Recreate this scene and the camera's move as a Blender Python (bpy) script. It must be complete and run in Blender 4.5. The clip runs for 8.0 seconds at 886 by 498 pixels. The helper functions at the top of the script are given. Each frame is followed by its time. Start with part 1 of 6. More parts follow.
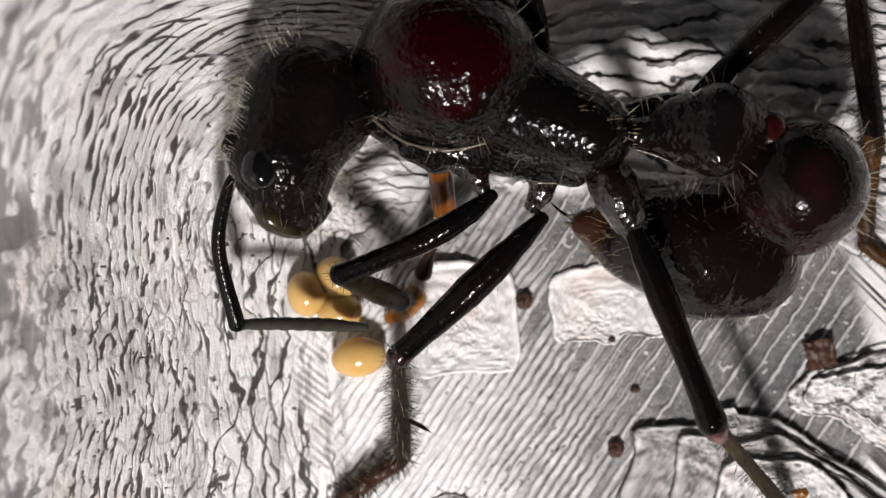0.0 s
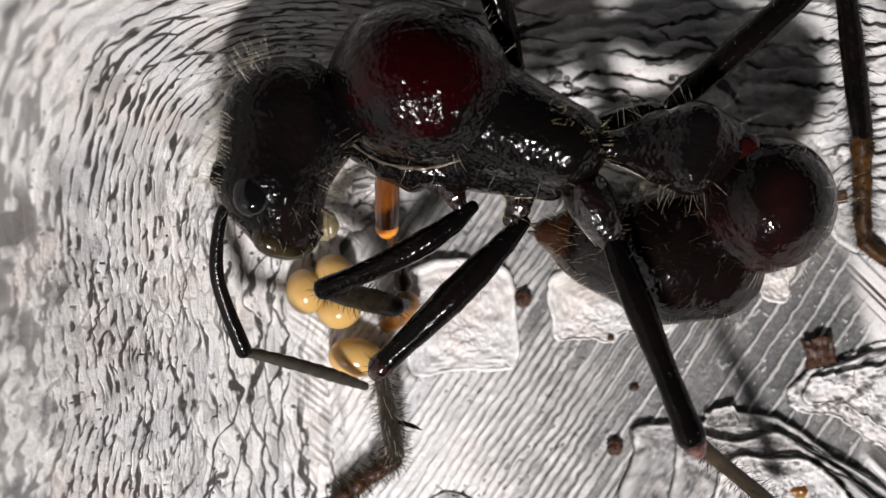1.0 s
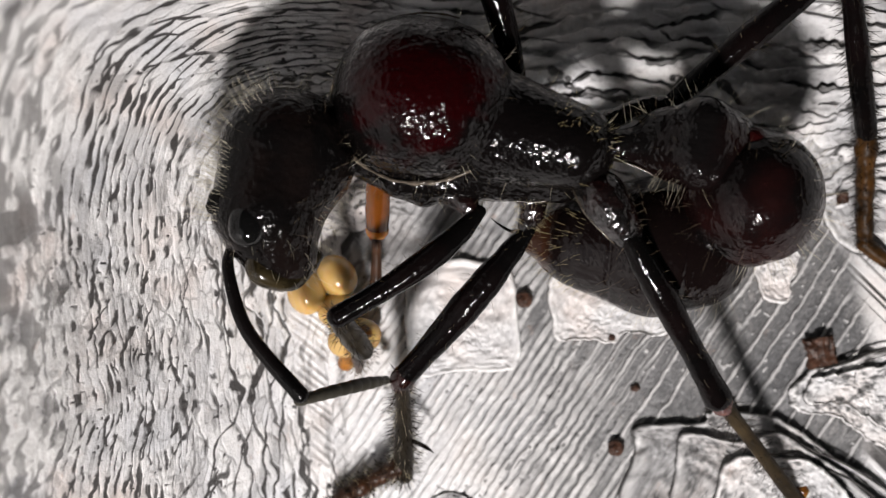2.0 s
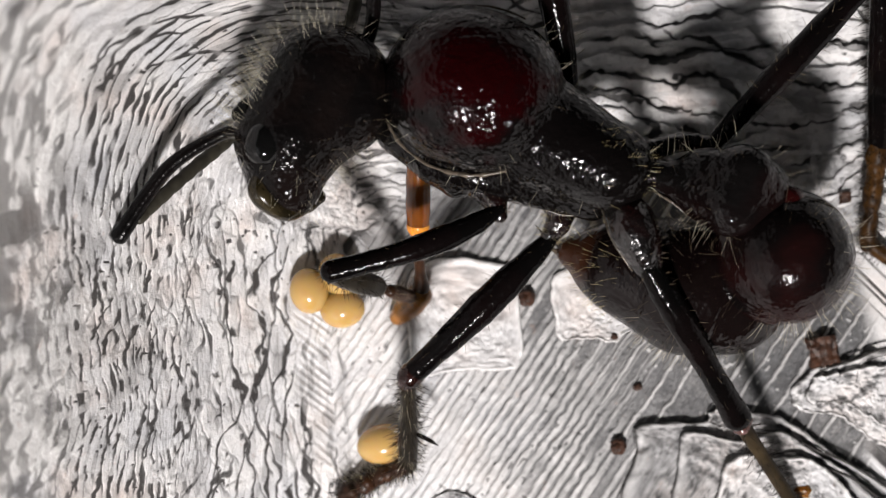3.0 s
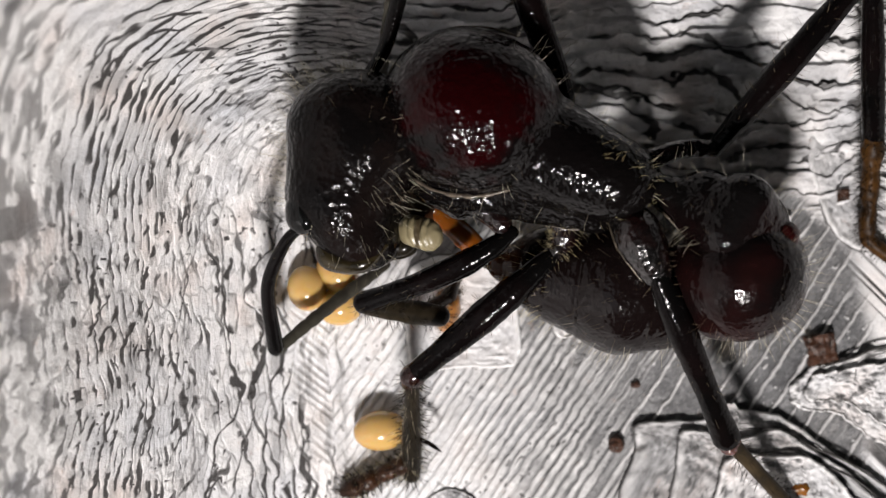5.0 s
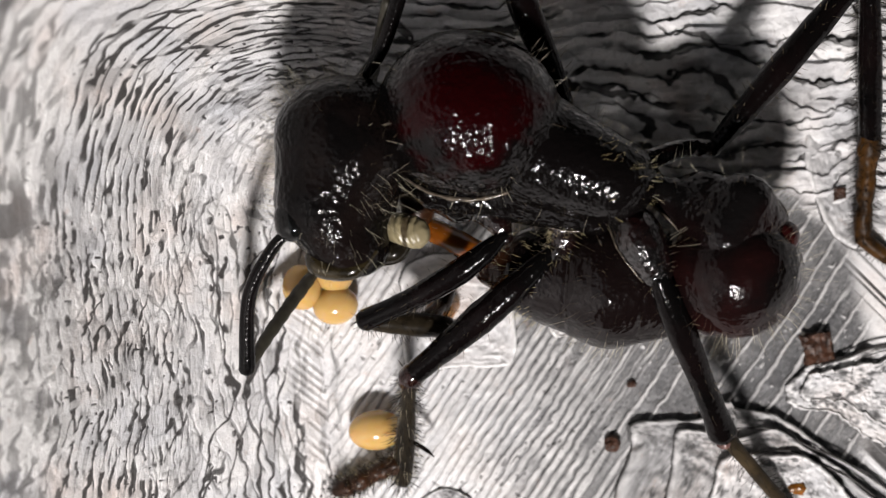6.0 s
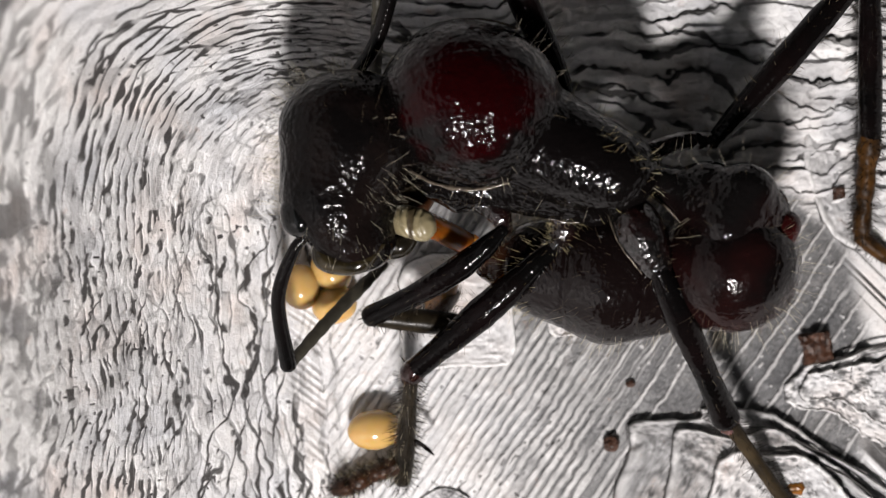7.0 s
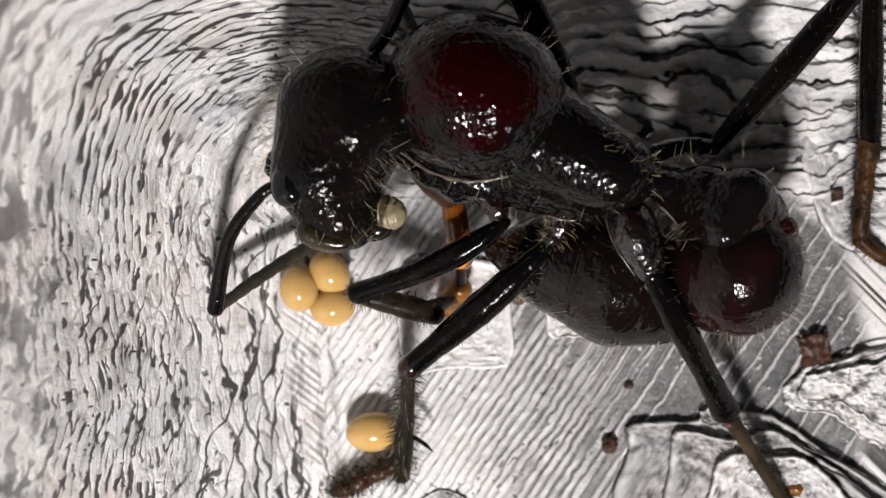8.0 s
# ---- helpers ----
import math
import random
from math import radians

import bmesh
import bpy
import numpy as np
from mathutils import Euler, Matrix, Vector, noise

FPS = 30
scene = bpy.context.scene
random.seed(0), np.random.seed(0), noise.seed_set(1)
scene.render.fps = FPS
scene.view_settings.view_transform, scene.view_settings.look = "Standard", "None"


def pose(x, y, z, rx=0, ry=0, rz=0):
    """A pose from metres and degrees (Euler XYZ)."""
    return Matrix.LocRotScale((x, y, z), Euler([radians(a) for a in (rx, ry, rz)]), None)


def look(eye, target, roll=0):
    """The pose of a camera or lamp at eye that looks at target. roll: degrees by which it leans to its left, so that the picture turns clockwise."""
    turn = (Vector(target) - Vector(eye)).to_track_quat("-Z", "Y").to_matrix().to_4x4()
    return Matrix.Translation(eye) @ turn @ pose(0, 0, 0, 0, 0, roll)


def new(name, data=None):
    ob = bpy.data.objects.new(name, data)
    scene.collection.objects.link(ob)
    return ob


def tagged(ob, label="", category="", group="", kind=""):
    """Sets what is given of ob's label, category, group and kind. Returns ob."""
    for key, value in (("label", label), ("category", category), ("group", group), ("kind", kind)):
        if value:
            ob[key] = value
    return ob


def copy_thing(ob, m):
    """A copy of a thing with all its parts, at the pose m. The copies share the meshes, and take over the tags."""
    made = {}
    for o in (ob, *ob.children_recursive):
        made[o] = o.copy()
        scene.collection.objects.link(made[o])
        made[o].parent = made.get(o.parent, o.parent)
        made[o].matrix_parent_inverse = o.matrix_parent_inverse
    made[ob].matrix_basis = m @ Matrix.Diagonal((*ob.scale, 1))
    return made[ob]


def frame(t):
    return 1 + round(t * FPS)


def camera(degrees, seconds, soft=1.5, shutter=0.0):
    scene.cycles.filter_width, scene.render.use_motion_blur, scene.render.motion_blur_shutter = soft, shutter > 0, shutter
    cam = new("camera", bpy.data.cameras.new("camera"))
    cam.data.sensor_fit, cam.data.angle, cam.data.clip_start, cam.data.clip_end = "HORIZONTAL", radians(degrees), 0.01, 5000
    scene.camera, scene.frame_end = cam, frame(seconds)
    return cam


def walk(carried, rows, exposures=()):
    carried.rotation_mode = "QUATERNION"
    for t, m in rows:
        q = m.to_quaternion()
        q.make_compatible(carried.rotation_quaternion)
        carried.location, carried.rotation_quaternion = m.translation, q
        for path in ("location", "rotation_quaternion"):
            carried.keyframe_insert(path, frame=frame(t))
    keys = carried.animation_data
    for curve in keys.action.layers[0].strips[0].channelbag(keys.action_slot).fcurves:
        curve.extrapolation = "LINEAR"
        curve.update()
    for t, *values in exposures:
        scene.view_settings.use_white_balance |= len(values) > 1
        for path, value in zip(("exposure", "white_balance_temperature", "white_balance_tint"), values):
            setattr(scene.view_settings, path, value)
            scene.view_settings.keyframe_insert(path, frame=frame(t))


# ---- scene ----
MM = 0.001  # the plan below is in millimetres

cam = camera(28, 8.0, soft=1.3)
cam.data.dof.use_dof = True
cam.data.dof.focus_distance = 0.0482
cam.data.dof.aperture_fstop = 80
walk(cam, [
        (0.0, pose(-0.000227, 0.000390, 0.052076, -0.369, -0.219, -0.009)),
        (0.5, pose(0.000005, 0.000101, 0.052067, -0.066, -0.003, 0.024)),
        (1.0, pose(0.000000, -0.000000, 0.052140, 0.000, 0.000, -0.000)),
        (1.5, pose(0.000076, -0.000141, 0.052147, 0.168, 0.087, -0.019)),
        (3.0, pose(-0.000152, -0.000033, 0.052137, 0.010, -0.051, 0.031)),
        (3.5, pose(-0.000112, 0.000067, 0.052082, -0.170, 0.001, 0.124)),
        (4.0, pose(0.000079, -0.000426, 0.052154, 0.373, 0.175, 0.001)),
        (4.5, pose(0.000060, -0.000122, 0.052150, 0.042, 0.135, 0.057)),
        (6.0, pose(0.000020, -0.000257, 0.051954, 0.142, -0.075, 0.050)),
        (6.5, pose(-0.000118, -0.000115, 0.051895, -0.066, -0.227, 0.098)),
        (7.0, pose(0.000046, -0.000174, 0.051929, 0.034, -0.082, 0.069)),
        (7.5, pose(0.000007, -0.000049, 0.051881, -0.069, -0.153, 0.049)),
        (8.0, pose(0.000145, -0.000145, 0.051951, 0.068, -0.027, 0.034)),
])

# ---- light ----
world = bpy.data.worlds.new("world")
scene.world = world
world.use_nodes = True
world.node_tree.nodes["Background"].inputs[0].default_value = (0.9, 0.95, 1.0, 1)
world.node_tree.nodes["Background"].inputs[1].default_value = 0.007


def lamp(name, eye, target, size, watts, colour):
    data = bpy.data.lights.new(name, "AREA")
    data.shape, data.size, data.energy, data.color = "DISK", size * MM, watts, colour
    ob = new(name, data)
    ob.matrix_world = look(Vector(eye) * MM, Vector(target) * MM)
    return ob


lamp("key_lamp", (0, -60, 73), (0, 0, 0), 11, 0.132, (1.0, 0.95, 0.93))
lamp("side_lamp", (-70, -40, 60), (0, 0, 0), 95, 0.013, (0.95, 0.97, 1.0))
scene.view_settings.exposure = 0.0


# ---- materials ----
def material(name):
    m = bpy.data.materials.new(name)
    m.use_nodes = True
    return m, m.node_tree.nodes, m.node_tree.links, m.node_tree.nodes["Principled BSDF"]


def noise_node(nodes, links, scale, detail=4.0, rough=0.55, kind="Object"):
    co = nodes.new("ShaderNodeTexCoord")
    n = nodes.new("ShaderNodeTexNoise")
    n.inputs["Scale"].default_value, n.inputs["Detail"].default_value, n.inputs["Roughness"].default_value = scale, detail, rough
    links.new(co.outputs[kind], n.inputs["Vector"])
    return n


def ramp(nodes, links, source, stops):
    r = nodes.new("ShaderNodeValToRGB")
    while len(r.color_ramp.elements) < len(stops):
        r.color_ramp.elements.new(0.5)
    for e, (p, c) in zip(r.color_ramp.elements, stops):
        e.position, e.color = p, (*c, 1) if len(c) == 3 else c
    links.new(source, r.inputs[0])
    return r


def mix(nodes, links, a, b, fac, mode="MIX"):
    n = nodes.new("ShaderNodeMix")
    n.data_type, n.blend_type = "RGBA", mode
    for value, socket in ((fac, n.inputs["Factor"]), (a, n.inputs["A"]), (b, n.inputs["B"])):
        if isinstance(value, (int, float)):
            socket.default_value = value
        elif isinstance(value, tuple):
            socket.default_value = (*value, 1)
        else:
            links.new(value, socket)
    return n.outputs["Result"]


def bump(nodes, links, bsdf, height, strength, distance):
    b = nodes.new("ShaderNodeBump")
    b.inputs["Strength"].default_value, b.inputs["Distance"].default_value = strength, distance * MM
    links.new(height, b.inputs["Height"])
    links.new(b.outputs[0], bsdf.inputs["Normal"])
    return b


def chitin(name, dark, red, rough=0.22, grain=9000, relief=0.03, patch=600, spot=None, shine=0.38):
    """spot: a centre and reach in millimetres of a red patch."""
    m, nodes, links, bsdf = material(name)
    tone = noise_node(nodes, links, patch, 3)
    co = nodes.new("ShaderNodeTexCoord")
    if spot:
        gap = nodes.new("ShaderNodeVectorMath")
        gap.operation = "DISTANCE"
        gap.inputs[1].default_value = Vector(spot[0]) * MM
        links.new(co.outputs["Object"], gap.inputs[0])
        wide = nodes.new("ShaderNodeMath")
        wide.operation = "MULTIPLY_ADD"
        wide.inputs[1].default_value, wide.inputs[2].default_value = -0.75 / (spot[1] * MM), 0.62
        links.new(gap.outputs["Value"], wide.inputs[0])
        both = nodes.new("ShaderNodeMath")
        both.operation = "MULTIPLY_ADD"
        both.inputs[1].default_value = 1.5
        links.new(tone.outputs[0], both.inputs[0])
        links.new(wide.outputs[0], both.inputs[2])
        r = ramp(nodes, links, both.outputs[0], [(0.6, dark), (1.0, red)])
    else:
        r = ramp(nodes, links, tone.outputs[0], [(0.42, dark), (0.68, red)])
    links.new(r.outputs[0], bsdf.inputs["Base Color"])
    bsdf.inputs["Roughness"].default_value = rough
    bsdf.inputs["IOR"].default_value = 1.42
    cells = nodes.new("ShaderNodeTexVoronoi")
    cells.inputs["Scale"].default_value = grain
    links.new(co.outputs["Object"], cells.inputs["Vector"])
    pit = noise_node(nodes, links, grain * 0.45, 2)
    both = nodes.new("ShaderNodeMath")
    both.operation = "MULTIPLY_ADD"
    both.inputs[1].default_value = 2.2
    links.new(pit.outputs[0], both.inputs[0])
    links.new(cells.outputs["Distance"], both.inputs[2])
    pit.inputs["Distortion"].default_value = 0.8
    bump(nodes, links, bsdf, both.outputs[0], 0.7, relief)
    bsdf.inputs["Specular IOR Level"].default_value = shine
    return m


def plain(name, colour, rough, spread=0.35, scale=3000, relief=0.0, subsurface=0.0, reach=0.5, shine=0.5):
    m, nodes, links, bsdf = material(name)
    tone = noise_node(nodes, links, scale, 5)
    lo, hi = [tuple(min(1, c * k) for c in colour) for k in (1 - spread, 1 + spread)]
    r = ramp(nodes, links, tone.outputs[0], [(0.3, lo), (0.7, hi)])
    links.new(r.outputs[0], bsdf.inputs["Base Color"])
    bsdf.inputs["Roughness"].default_value = rough
    bsdf.inputs["Specular IOR Level"].default_value = shine
    if subsurface:
        bsdf.inputs["Subsurface Weight"].default_value = subsurface
        bsdf.inputs["Subsurface Radius"].default_value = (1.0, 0.55, 0.2)
        bsdf.inputs["Subsurface Scale"].default_value = reach * MM
    if relief:
        bump(nodes, links, bsdf, tone.outputs[0], 0.6, relief)
    return m


def banded(name, pale, dark, pitch, rough):
    """Cream and brown bands across the length, pitch bands to a millimetre."""
    m, nodes, links, bsdf = material(name)
    co = nodes.new("ShaderNodeTexCoord")
    wave = nodes.new("ShaderNodeTexWave")
    wave.inputs["Scale"].default_value = pitch * 1000 / 6.283
    wave.inputs["Distortion"].default_value, wave.inputs["Detail"].default_value = 4.5, 3.0
    links.new(co.outputs["Object"], wave.inputs["Vector"])
    r = ramp(nodes, links, wave.outputs["Fac"], [(0.06, dark), (0.20, pale), (0.9, tuple(c * 0.8 for c in pale))])
    links.new(r.outputs[0], bsdf.inputs["Base Color"])
    bsdf.inputs["Roughness"].default_value = rough
    bump(nodes, links, bsdf, wave.outputs["Fac"], 0.5, 0.02)
    return m


HEAD = chitin("matt_black_chitin", (0.0028, 0.0024, 0.0024), (0.007, 0.0045, 0.004), 0.12, 6000, 0.03, shine=0.15)
THORAX = chitin("dark_red_chitin", (0.0028, 0.0022, 0.0022), (0.010, 0.0006, 0.0009), 0.11, 6500, 0.028, 1100, ((-1.11, 1.44, 7.10), 2.1), shine=0.24)
WAIST = chitin("dark_waist_chitin", (0.004, 0.0035, 0.0035), (0.006, 0.0025, 0.0025), 0.11, 6000, 0.028, 500, shine=0.32)
GASTER = chitin("glossy_brown_chitin", (0.0032, 0.0023, 0.0023), (0.014, 0.0036, 0.0034), 0.12, 6500, 0.015, 420, shine=0.26)
TAIL = chitin("brown_banded_chitin", (0.0048, 0.0028, 0.0027), (0.032, 0.012, 0.006), 0.13, 6500, 0.015, 500, ((3.9, 0, 0), 1.5), shine=0.34)
LIMB = chitin("black_limb_chitin", (0.002, 0.0018, 0.0018), (0.004, 0.0025, 0.0025), 0.11, 7000, 0.011, shine=0.12)
COXA = chitin("glossy_dark_red_chitin", (0.003, 0.0024, 0.0024), (0.012, 0.003, 0.0028), 0.2, 5500, 0.04, 700, shine=1.0)
REDRING = chitin("deep_red_chitin", (0.010, 0.0015, 0.0016), (0.03, 0.004, 0.004), 0.2, 7000, 0.01, 700, shine=0.35)
STALK = chitin("matt_black_stalk", (0.002, 0.0018, 0.0018), (0.004, 0.003, 0.003), 0.2, 9000, 0.01, shine=0.18)
EYE = chitin("eye_black", (0.003, 0.003, 0.003), (0.005, 0.005, 0.005), 0.07, 40000, 0.0004, shine=0.45)
HAIR = plain("golden_bristle", (0.15, 0.12, 0.08), 0.12, 0.4, shine=1.0)
DARK = plain("dark_bristle", (0.022, 0.016, 0.011), 0.2, 0.4)
FRINGE = plain("pale_golden_bristle", (0.62, 0.57, 0.44), 0.12, 0.3, shine=1.0)
TUFT = plain("pale_yellow_tuft", (0.45, 0.38, 0.2), 0.3, 0.3)
RIM = plain("pale_brown_membrane", (0.075, 0.06, 0.045), 0.2, 0.9, 6000, 0.03)
FUNICLE = plain("olive_brown_funicle", (0.03, 0.027, 0.02), 0.5, 0.3, shine=0.2)
TARSUS = plain("brown_tarsus", (0.028, 0.011, 0.0045), 0.35, 0.7, 2500, 0.03, shine=0.2)
AMBER = plain("amber_cuticle", (0.12, 0.034, 0.003), 0.2, 0.25, 900, 0.0, 0.7, 0.5)
BROWNAMBER = plain("brown_amber_cuticle", (0.22, 0.085, 0.008), 0.3, 0.6, 1500, 0.02, 0.5, 0.3)
SHIN = plain("smoky_brown_shin", (0.013, 0.010, 0.006), 0.3, 0.8, 2500, 0.03, shine=0.15)
OLIVE = plain("olive_brown_shin", (0.022, 0.015, 0.007), 0.5, 0.8, 1200, 0.03, shine=0.12)
GOLDFOOT = plain("golden_brown_foot", (0.034, 0.015, 0.0035), 0.42, 0.85, 2200, 0.03, shine=0.1)
JOINT = plain("reddish_joint", (0.018, 0.006, 0.005), 0.12, 0.8, 2500, 0.03)
PINK = plain("pinkish_joint", (0.10, 0.05, 0.045), 0.15, 0.7, 2500, 0.02, 0.3, 0.1)
HONEY = plain("honey_joint", (0.62, 0.24, 0.03), 0.2, 0.3, 1500, 0.0, 0.6, 0.3)
MOUTH = banded("cream_banded_mouthpart", (0.25, 0.21, 0.12), (0.06, 0.045, 0.024), 2.2, 0.3)
MANDIBLE = plain("dark_amber_mandible", (0.020, 0.015, 0.007), 0.16, 0.8, 1800, 0.015, shine=0.4)
FARJAW = plain("brown_mandible", (0.010, 0.008, 0.005), 0.2, 0.8, 1800, 0.02, shine=0.3)
EGG = plain("cream_yellow_egg", (0.52, 0.335, 0.12), 0.16, 0.06, 700, 0.0, 0.6, 0.4)
CRUMB = plain("dark_brown_crumb", (0.048, 0.021, 0.012), 0.45, 0.8, 5000, 0.08, shine=0.35)
GRIT = plain("black_grit", (0.03, 0.027, 0.025), 0.6, 0.4)


def ground_material():
    m, nodes, links, bsdf = material("weathered_pale_grey_crust")
    grime_shade = nodes.new("ShaderNodeAttribute")
    grime_shade.attribute_name = "grime_shade"
    ridge = nodes.new("ShaderNodeAttribute")
    ridge.attribute_name = "ridge"
    zone = nodes.new("ShaderNodeAttribute")
    zone.attribute_name = "zone"
    fine = noise_node(nodes, links, 4200, 6, 0.7)
    broad = noise_node(nodes, links, 330, 4)
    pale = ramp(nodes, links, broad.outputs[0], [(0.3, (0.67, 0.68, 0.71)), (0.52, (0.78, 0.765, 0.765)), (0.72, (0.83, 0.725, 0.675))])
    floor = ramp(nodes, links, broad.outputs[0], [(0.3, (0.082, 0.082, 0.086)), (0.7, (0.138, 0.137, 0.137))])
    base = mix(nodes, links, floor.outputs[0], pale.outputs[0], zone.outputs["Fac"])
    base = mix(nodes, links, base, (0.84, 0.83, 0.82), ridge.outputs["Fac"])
    speck = ramp(nodes, links, fine.outputs[0], [(0.28, (0.62, 0.62, 0.62)), (0.42, (1, 1, 1)), (0.75, (1.06, 1.06, 1.06))])
    base = mix(nodes, links, base, speck.outputs[0], 0.7, "MULTIPLY")
    dust = noise_node(nodes, links, 14000, 3, 0.6)
    spots = ramp(nodes, links, dust.outputs[0], [(0.30, (0.45, 0.45, 0.45)), (0.42, (0.97, 0.97, 0.97)), (0.60, (1.0, 1.0, 1.0)), (0.70, (1.25, 1.25, 1.25))])
    base = mix(nodes, links, base, spots.outputs[0], 0.35, "MULTIPLY")
    rusty = noise_node(nodes, links, 1500, 6, 0.7)
    rust = ramp(nodes, links, rusty.outputs[0], [(0.62, (0, 0, 0)), (0.74, (0.5, 0.5, 0.5))])
    base = mix(nodes, links, base, (0.50, 0.33, 0.25), rust.outputs[0])
    # dark for grime in cracks, and for shade painted beside ridges and under the ant
    base = mix(nodes, links, base, (0.024, 0.021, 0.02), grime_shade.outputs["Fac"])
    links.new(base, bsdf.inputs["Base Color"])
    bsdf.inputs["Roughness"].default_value = 0.42
    add = nodes.new("ShaderNodeMath")
    add.operation = "MULTIPLY_ADD"
    add.inputs[1].default_value = 0.45
    links.new(dust.outputs[0], add.inputs[0])
    links.new(fine.outputs[0], add.inputs[2])
    bump(nodes, links, bsdf, add.outputs[0], 0.9, 0.032)
    return m


GROUND = ground_material()


# ---- small helpers ----
def mm(x, y, z):
    return Vector((x, y, z)) * MM


def limb(a, b):
    """A pose at a whose x axis points to b, in millimetres."""
    way = Vector(b) - Vector(a)
    return Matrix.Translation(Vector(a) * MM) @ way.to_track_quat("X", "Z").to_matrix().to_4x4()


def mesh_from(name, verts, faces, mat, smooth=True):
    me = bpy.data.meshes.new(name)
    me.from_pydata([tuple(v) for v in np.asarray(verts, float) * MM], [], faces)
    bm = bmesh.new()
    bm.from_mesh(me)
    bmesh.ops.recalc_face_normals(bm, faces=bm.faces)
    bm.to_mesh(me)
    bm.free()
    me.materials.append(mat)
    me.polygons.foreach_set("use_smooth", [smooth] * len(me.polygons))
    me.update()
    return me


def part(name, me, parent, label="", kind=""):
    ob = new(name, me)
    ob.parent = parent
    return tagged(ob, label, kind=kind)


def rough_hash(ix, iy, seed):
    h = (ix.astype(np.int64) * 374761393 + iy.astype(np.int64) * 668265263 + seed * 144269504) & 0xFFFFFFFF
    h = ((h ^ (h >> 13)) * 1274126177) & 0xFFFFFFFF
    return ((h ^ (h >> 16)) & 0xFFFFFF) / float(0xFFFFFF)


def grain(x, y, seed=0):
    """Smooth noise from 0 to 1 on a plane."""
    ix, iy = np.floor(x), np.floor(y)
    fx, fy = x - ix, y - iy
    fx, fy = fx * fx * (3 - 2 * fx), fy * fy * (3 - 2 * fy)
    a, b = rough_hash(ix, iy, seed), rough_hash(ix + 1, iy, seed)
    c, d = rough_hash(ix, iy + 1, seed), rough_hash(ix + 1, iy + 1, seed)
    return (a * (1 - fx) + b * fx) * (1 - fy) + (c * (1 - fx) + d * fx) * fy


def step(a, b, x):
    t = np.clip((x - a) / (b - a), 0, 1)
    return t * t * (3 - 2 * t)


# ---- the ground: a shallow pit whose walls rise on three sides ----
PIT = (-3.05, 12.5, 1.84, 4.0)


def pit_distance(x, y):
    """Distance beyond the pit's edge, place along it, and how steeply the wall climbs there."""
    lo, hi, top, r = PIT
    cx, cy = np.clip(x, lo + r, hi - r), np.minimum(y, top - r)
    dx, dy = x - cx, y - cy
    d = np.hypot(dx, dy) - r
    turn = np.arctan2(np.maximum(dy, 0), -dx)
    s = cx + r * turn + np.where(x < 4.7, cy, 2 * (top - r) - cy)
    steep = 0.12 + 0.88 * np.maximum(np.cos(turn), 0) ** 1.5 + 0.2 * np.maximum(-np.cos(turn), 0)
    return d, s, steep


def rise(d, steep):
    d = np.maximum(d, 0)
    return steep * (1.2 * (np.sqrt(d * d + 9) - 3) + 0.30 * np.minimum(np.maximum(d - 5, 0), 5) ** 2)


def flow(x, y):
    """Place along and across the wrinkles, which turn round one point of the corner."""
    dx, dy = np.minimum(x + 2.6, 0), np.maximum(y - 0.5, 0)
    turn = np.arctan2(dy, np.maximum(-dx, 1e-6))
    s = 4.6 * turn + np.minimum(y - 0.5, 0) + np.maximum(x + 2.6, 0)
    return s, (np.abs(dx) ** 2.5 + dy ** 2.5) ** 0.4


def cells(u, v, seed):
    """Nearest and second nearest of scattered points, and a number for the nearest."""
    iu, iv = np.floor(u), np.floor(v)
    f1, f2, tag = np.full(u.shape, 9.0), np.full(u.shape, 9.0), np.zeros(u.shape)
    for a in (-1, 0, 1):
        for c in (-1, 0, 1):
            pu = iu + a + 0.1 + 0.8 * rough_hash(iu + a, iv + c, seed)
            pv = iv + c + 0.1 + 0.8 * rough_hash(iu + a, iv + c, seed + 1)
            far = np.hypot(u - pu, v - pv)
            near = far < f1
            f2 = np.where(near, f1, np.minimum(f2, far))
            tag = np.where(near, rough_hash(iu + a, iv + c, seed + 2), tag)
            f1 = np.where(near, far, f1)
    return f1, f2, tag


def strands(s, d, pitch, wander, sway, width, keep, seed, dash=0.35, ragged=0.12):
    """Long wandering cracks: how open they are, and the place between one and the next."""
    v = d / pitch + wander * (grain(s * 0.21, d * 0.42, seed) - 0.5) + sway * (grain(s * 0.62, d * 0.8, seed + 1) - 0.5)
    v = v + 0.45 * (grain(s * 2.0, d * 2.6, seed + 2) - 0.5) + ragged / pitch * (grain(s * 6, d * 8, seed + 3) - 0.5)
    k = np.round(v)
    edge = np.abs(v - k) * pitch
    alive = step(keep, keep + 0.22, 0.6 * grain(s * dash + k * 7.31, k * 1.7, seed + 4) + 0.4 * grain(s * dash * 3.1 + k * 2.9, k * 5.3, seed + 6))
    wide = width * (0.25 + 1.7 * grain(s * 2.4 + k * 3.1, k * 2.9, seed + 5) ** 2) * (0.25 + 0.75 * alive)
    return alive * (1 - step(0.5 * wide, 0.5 * wide + 0.022, edge)), v - np.floor(v), edge


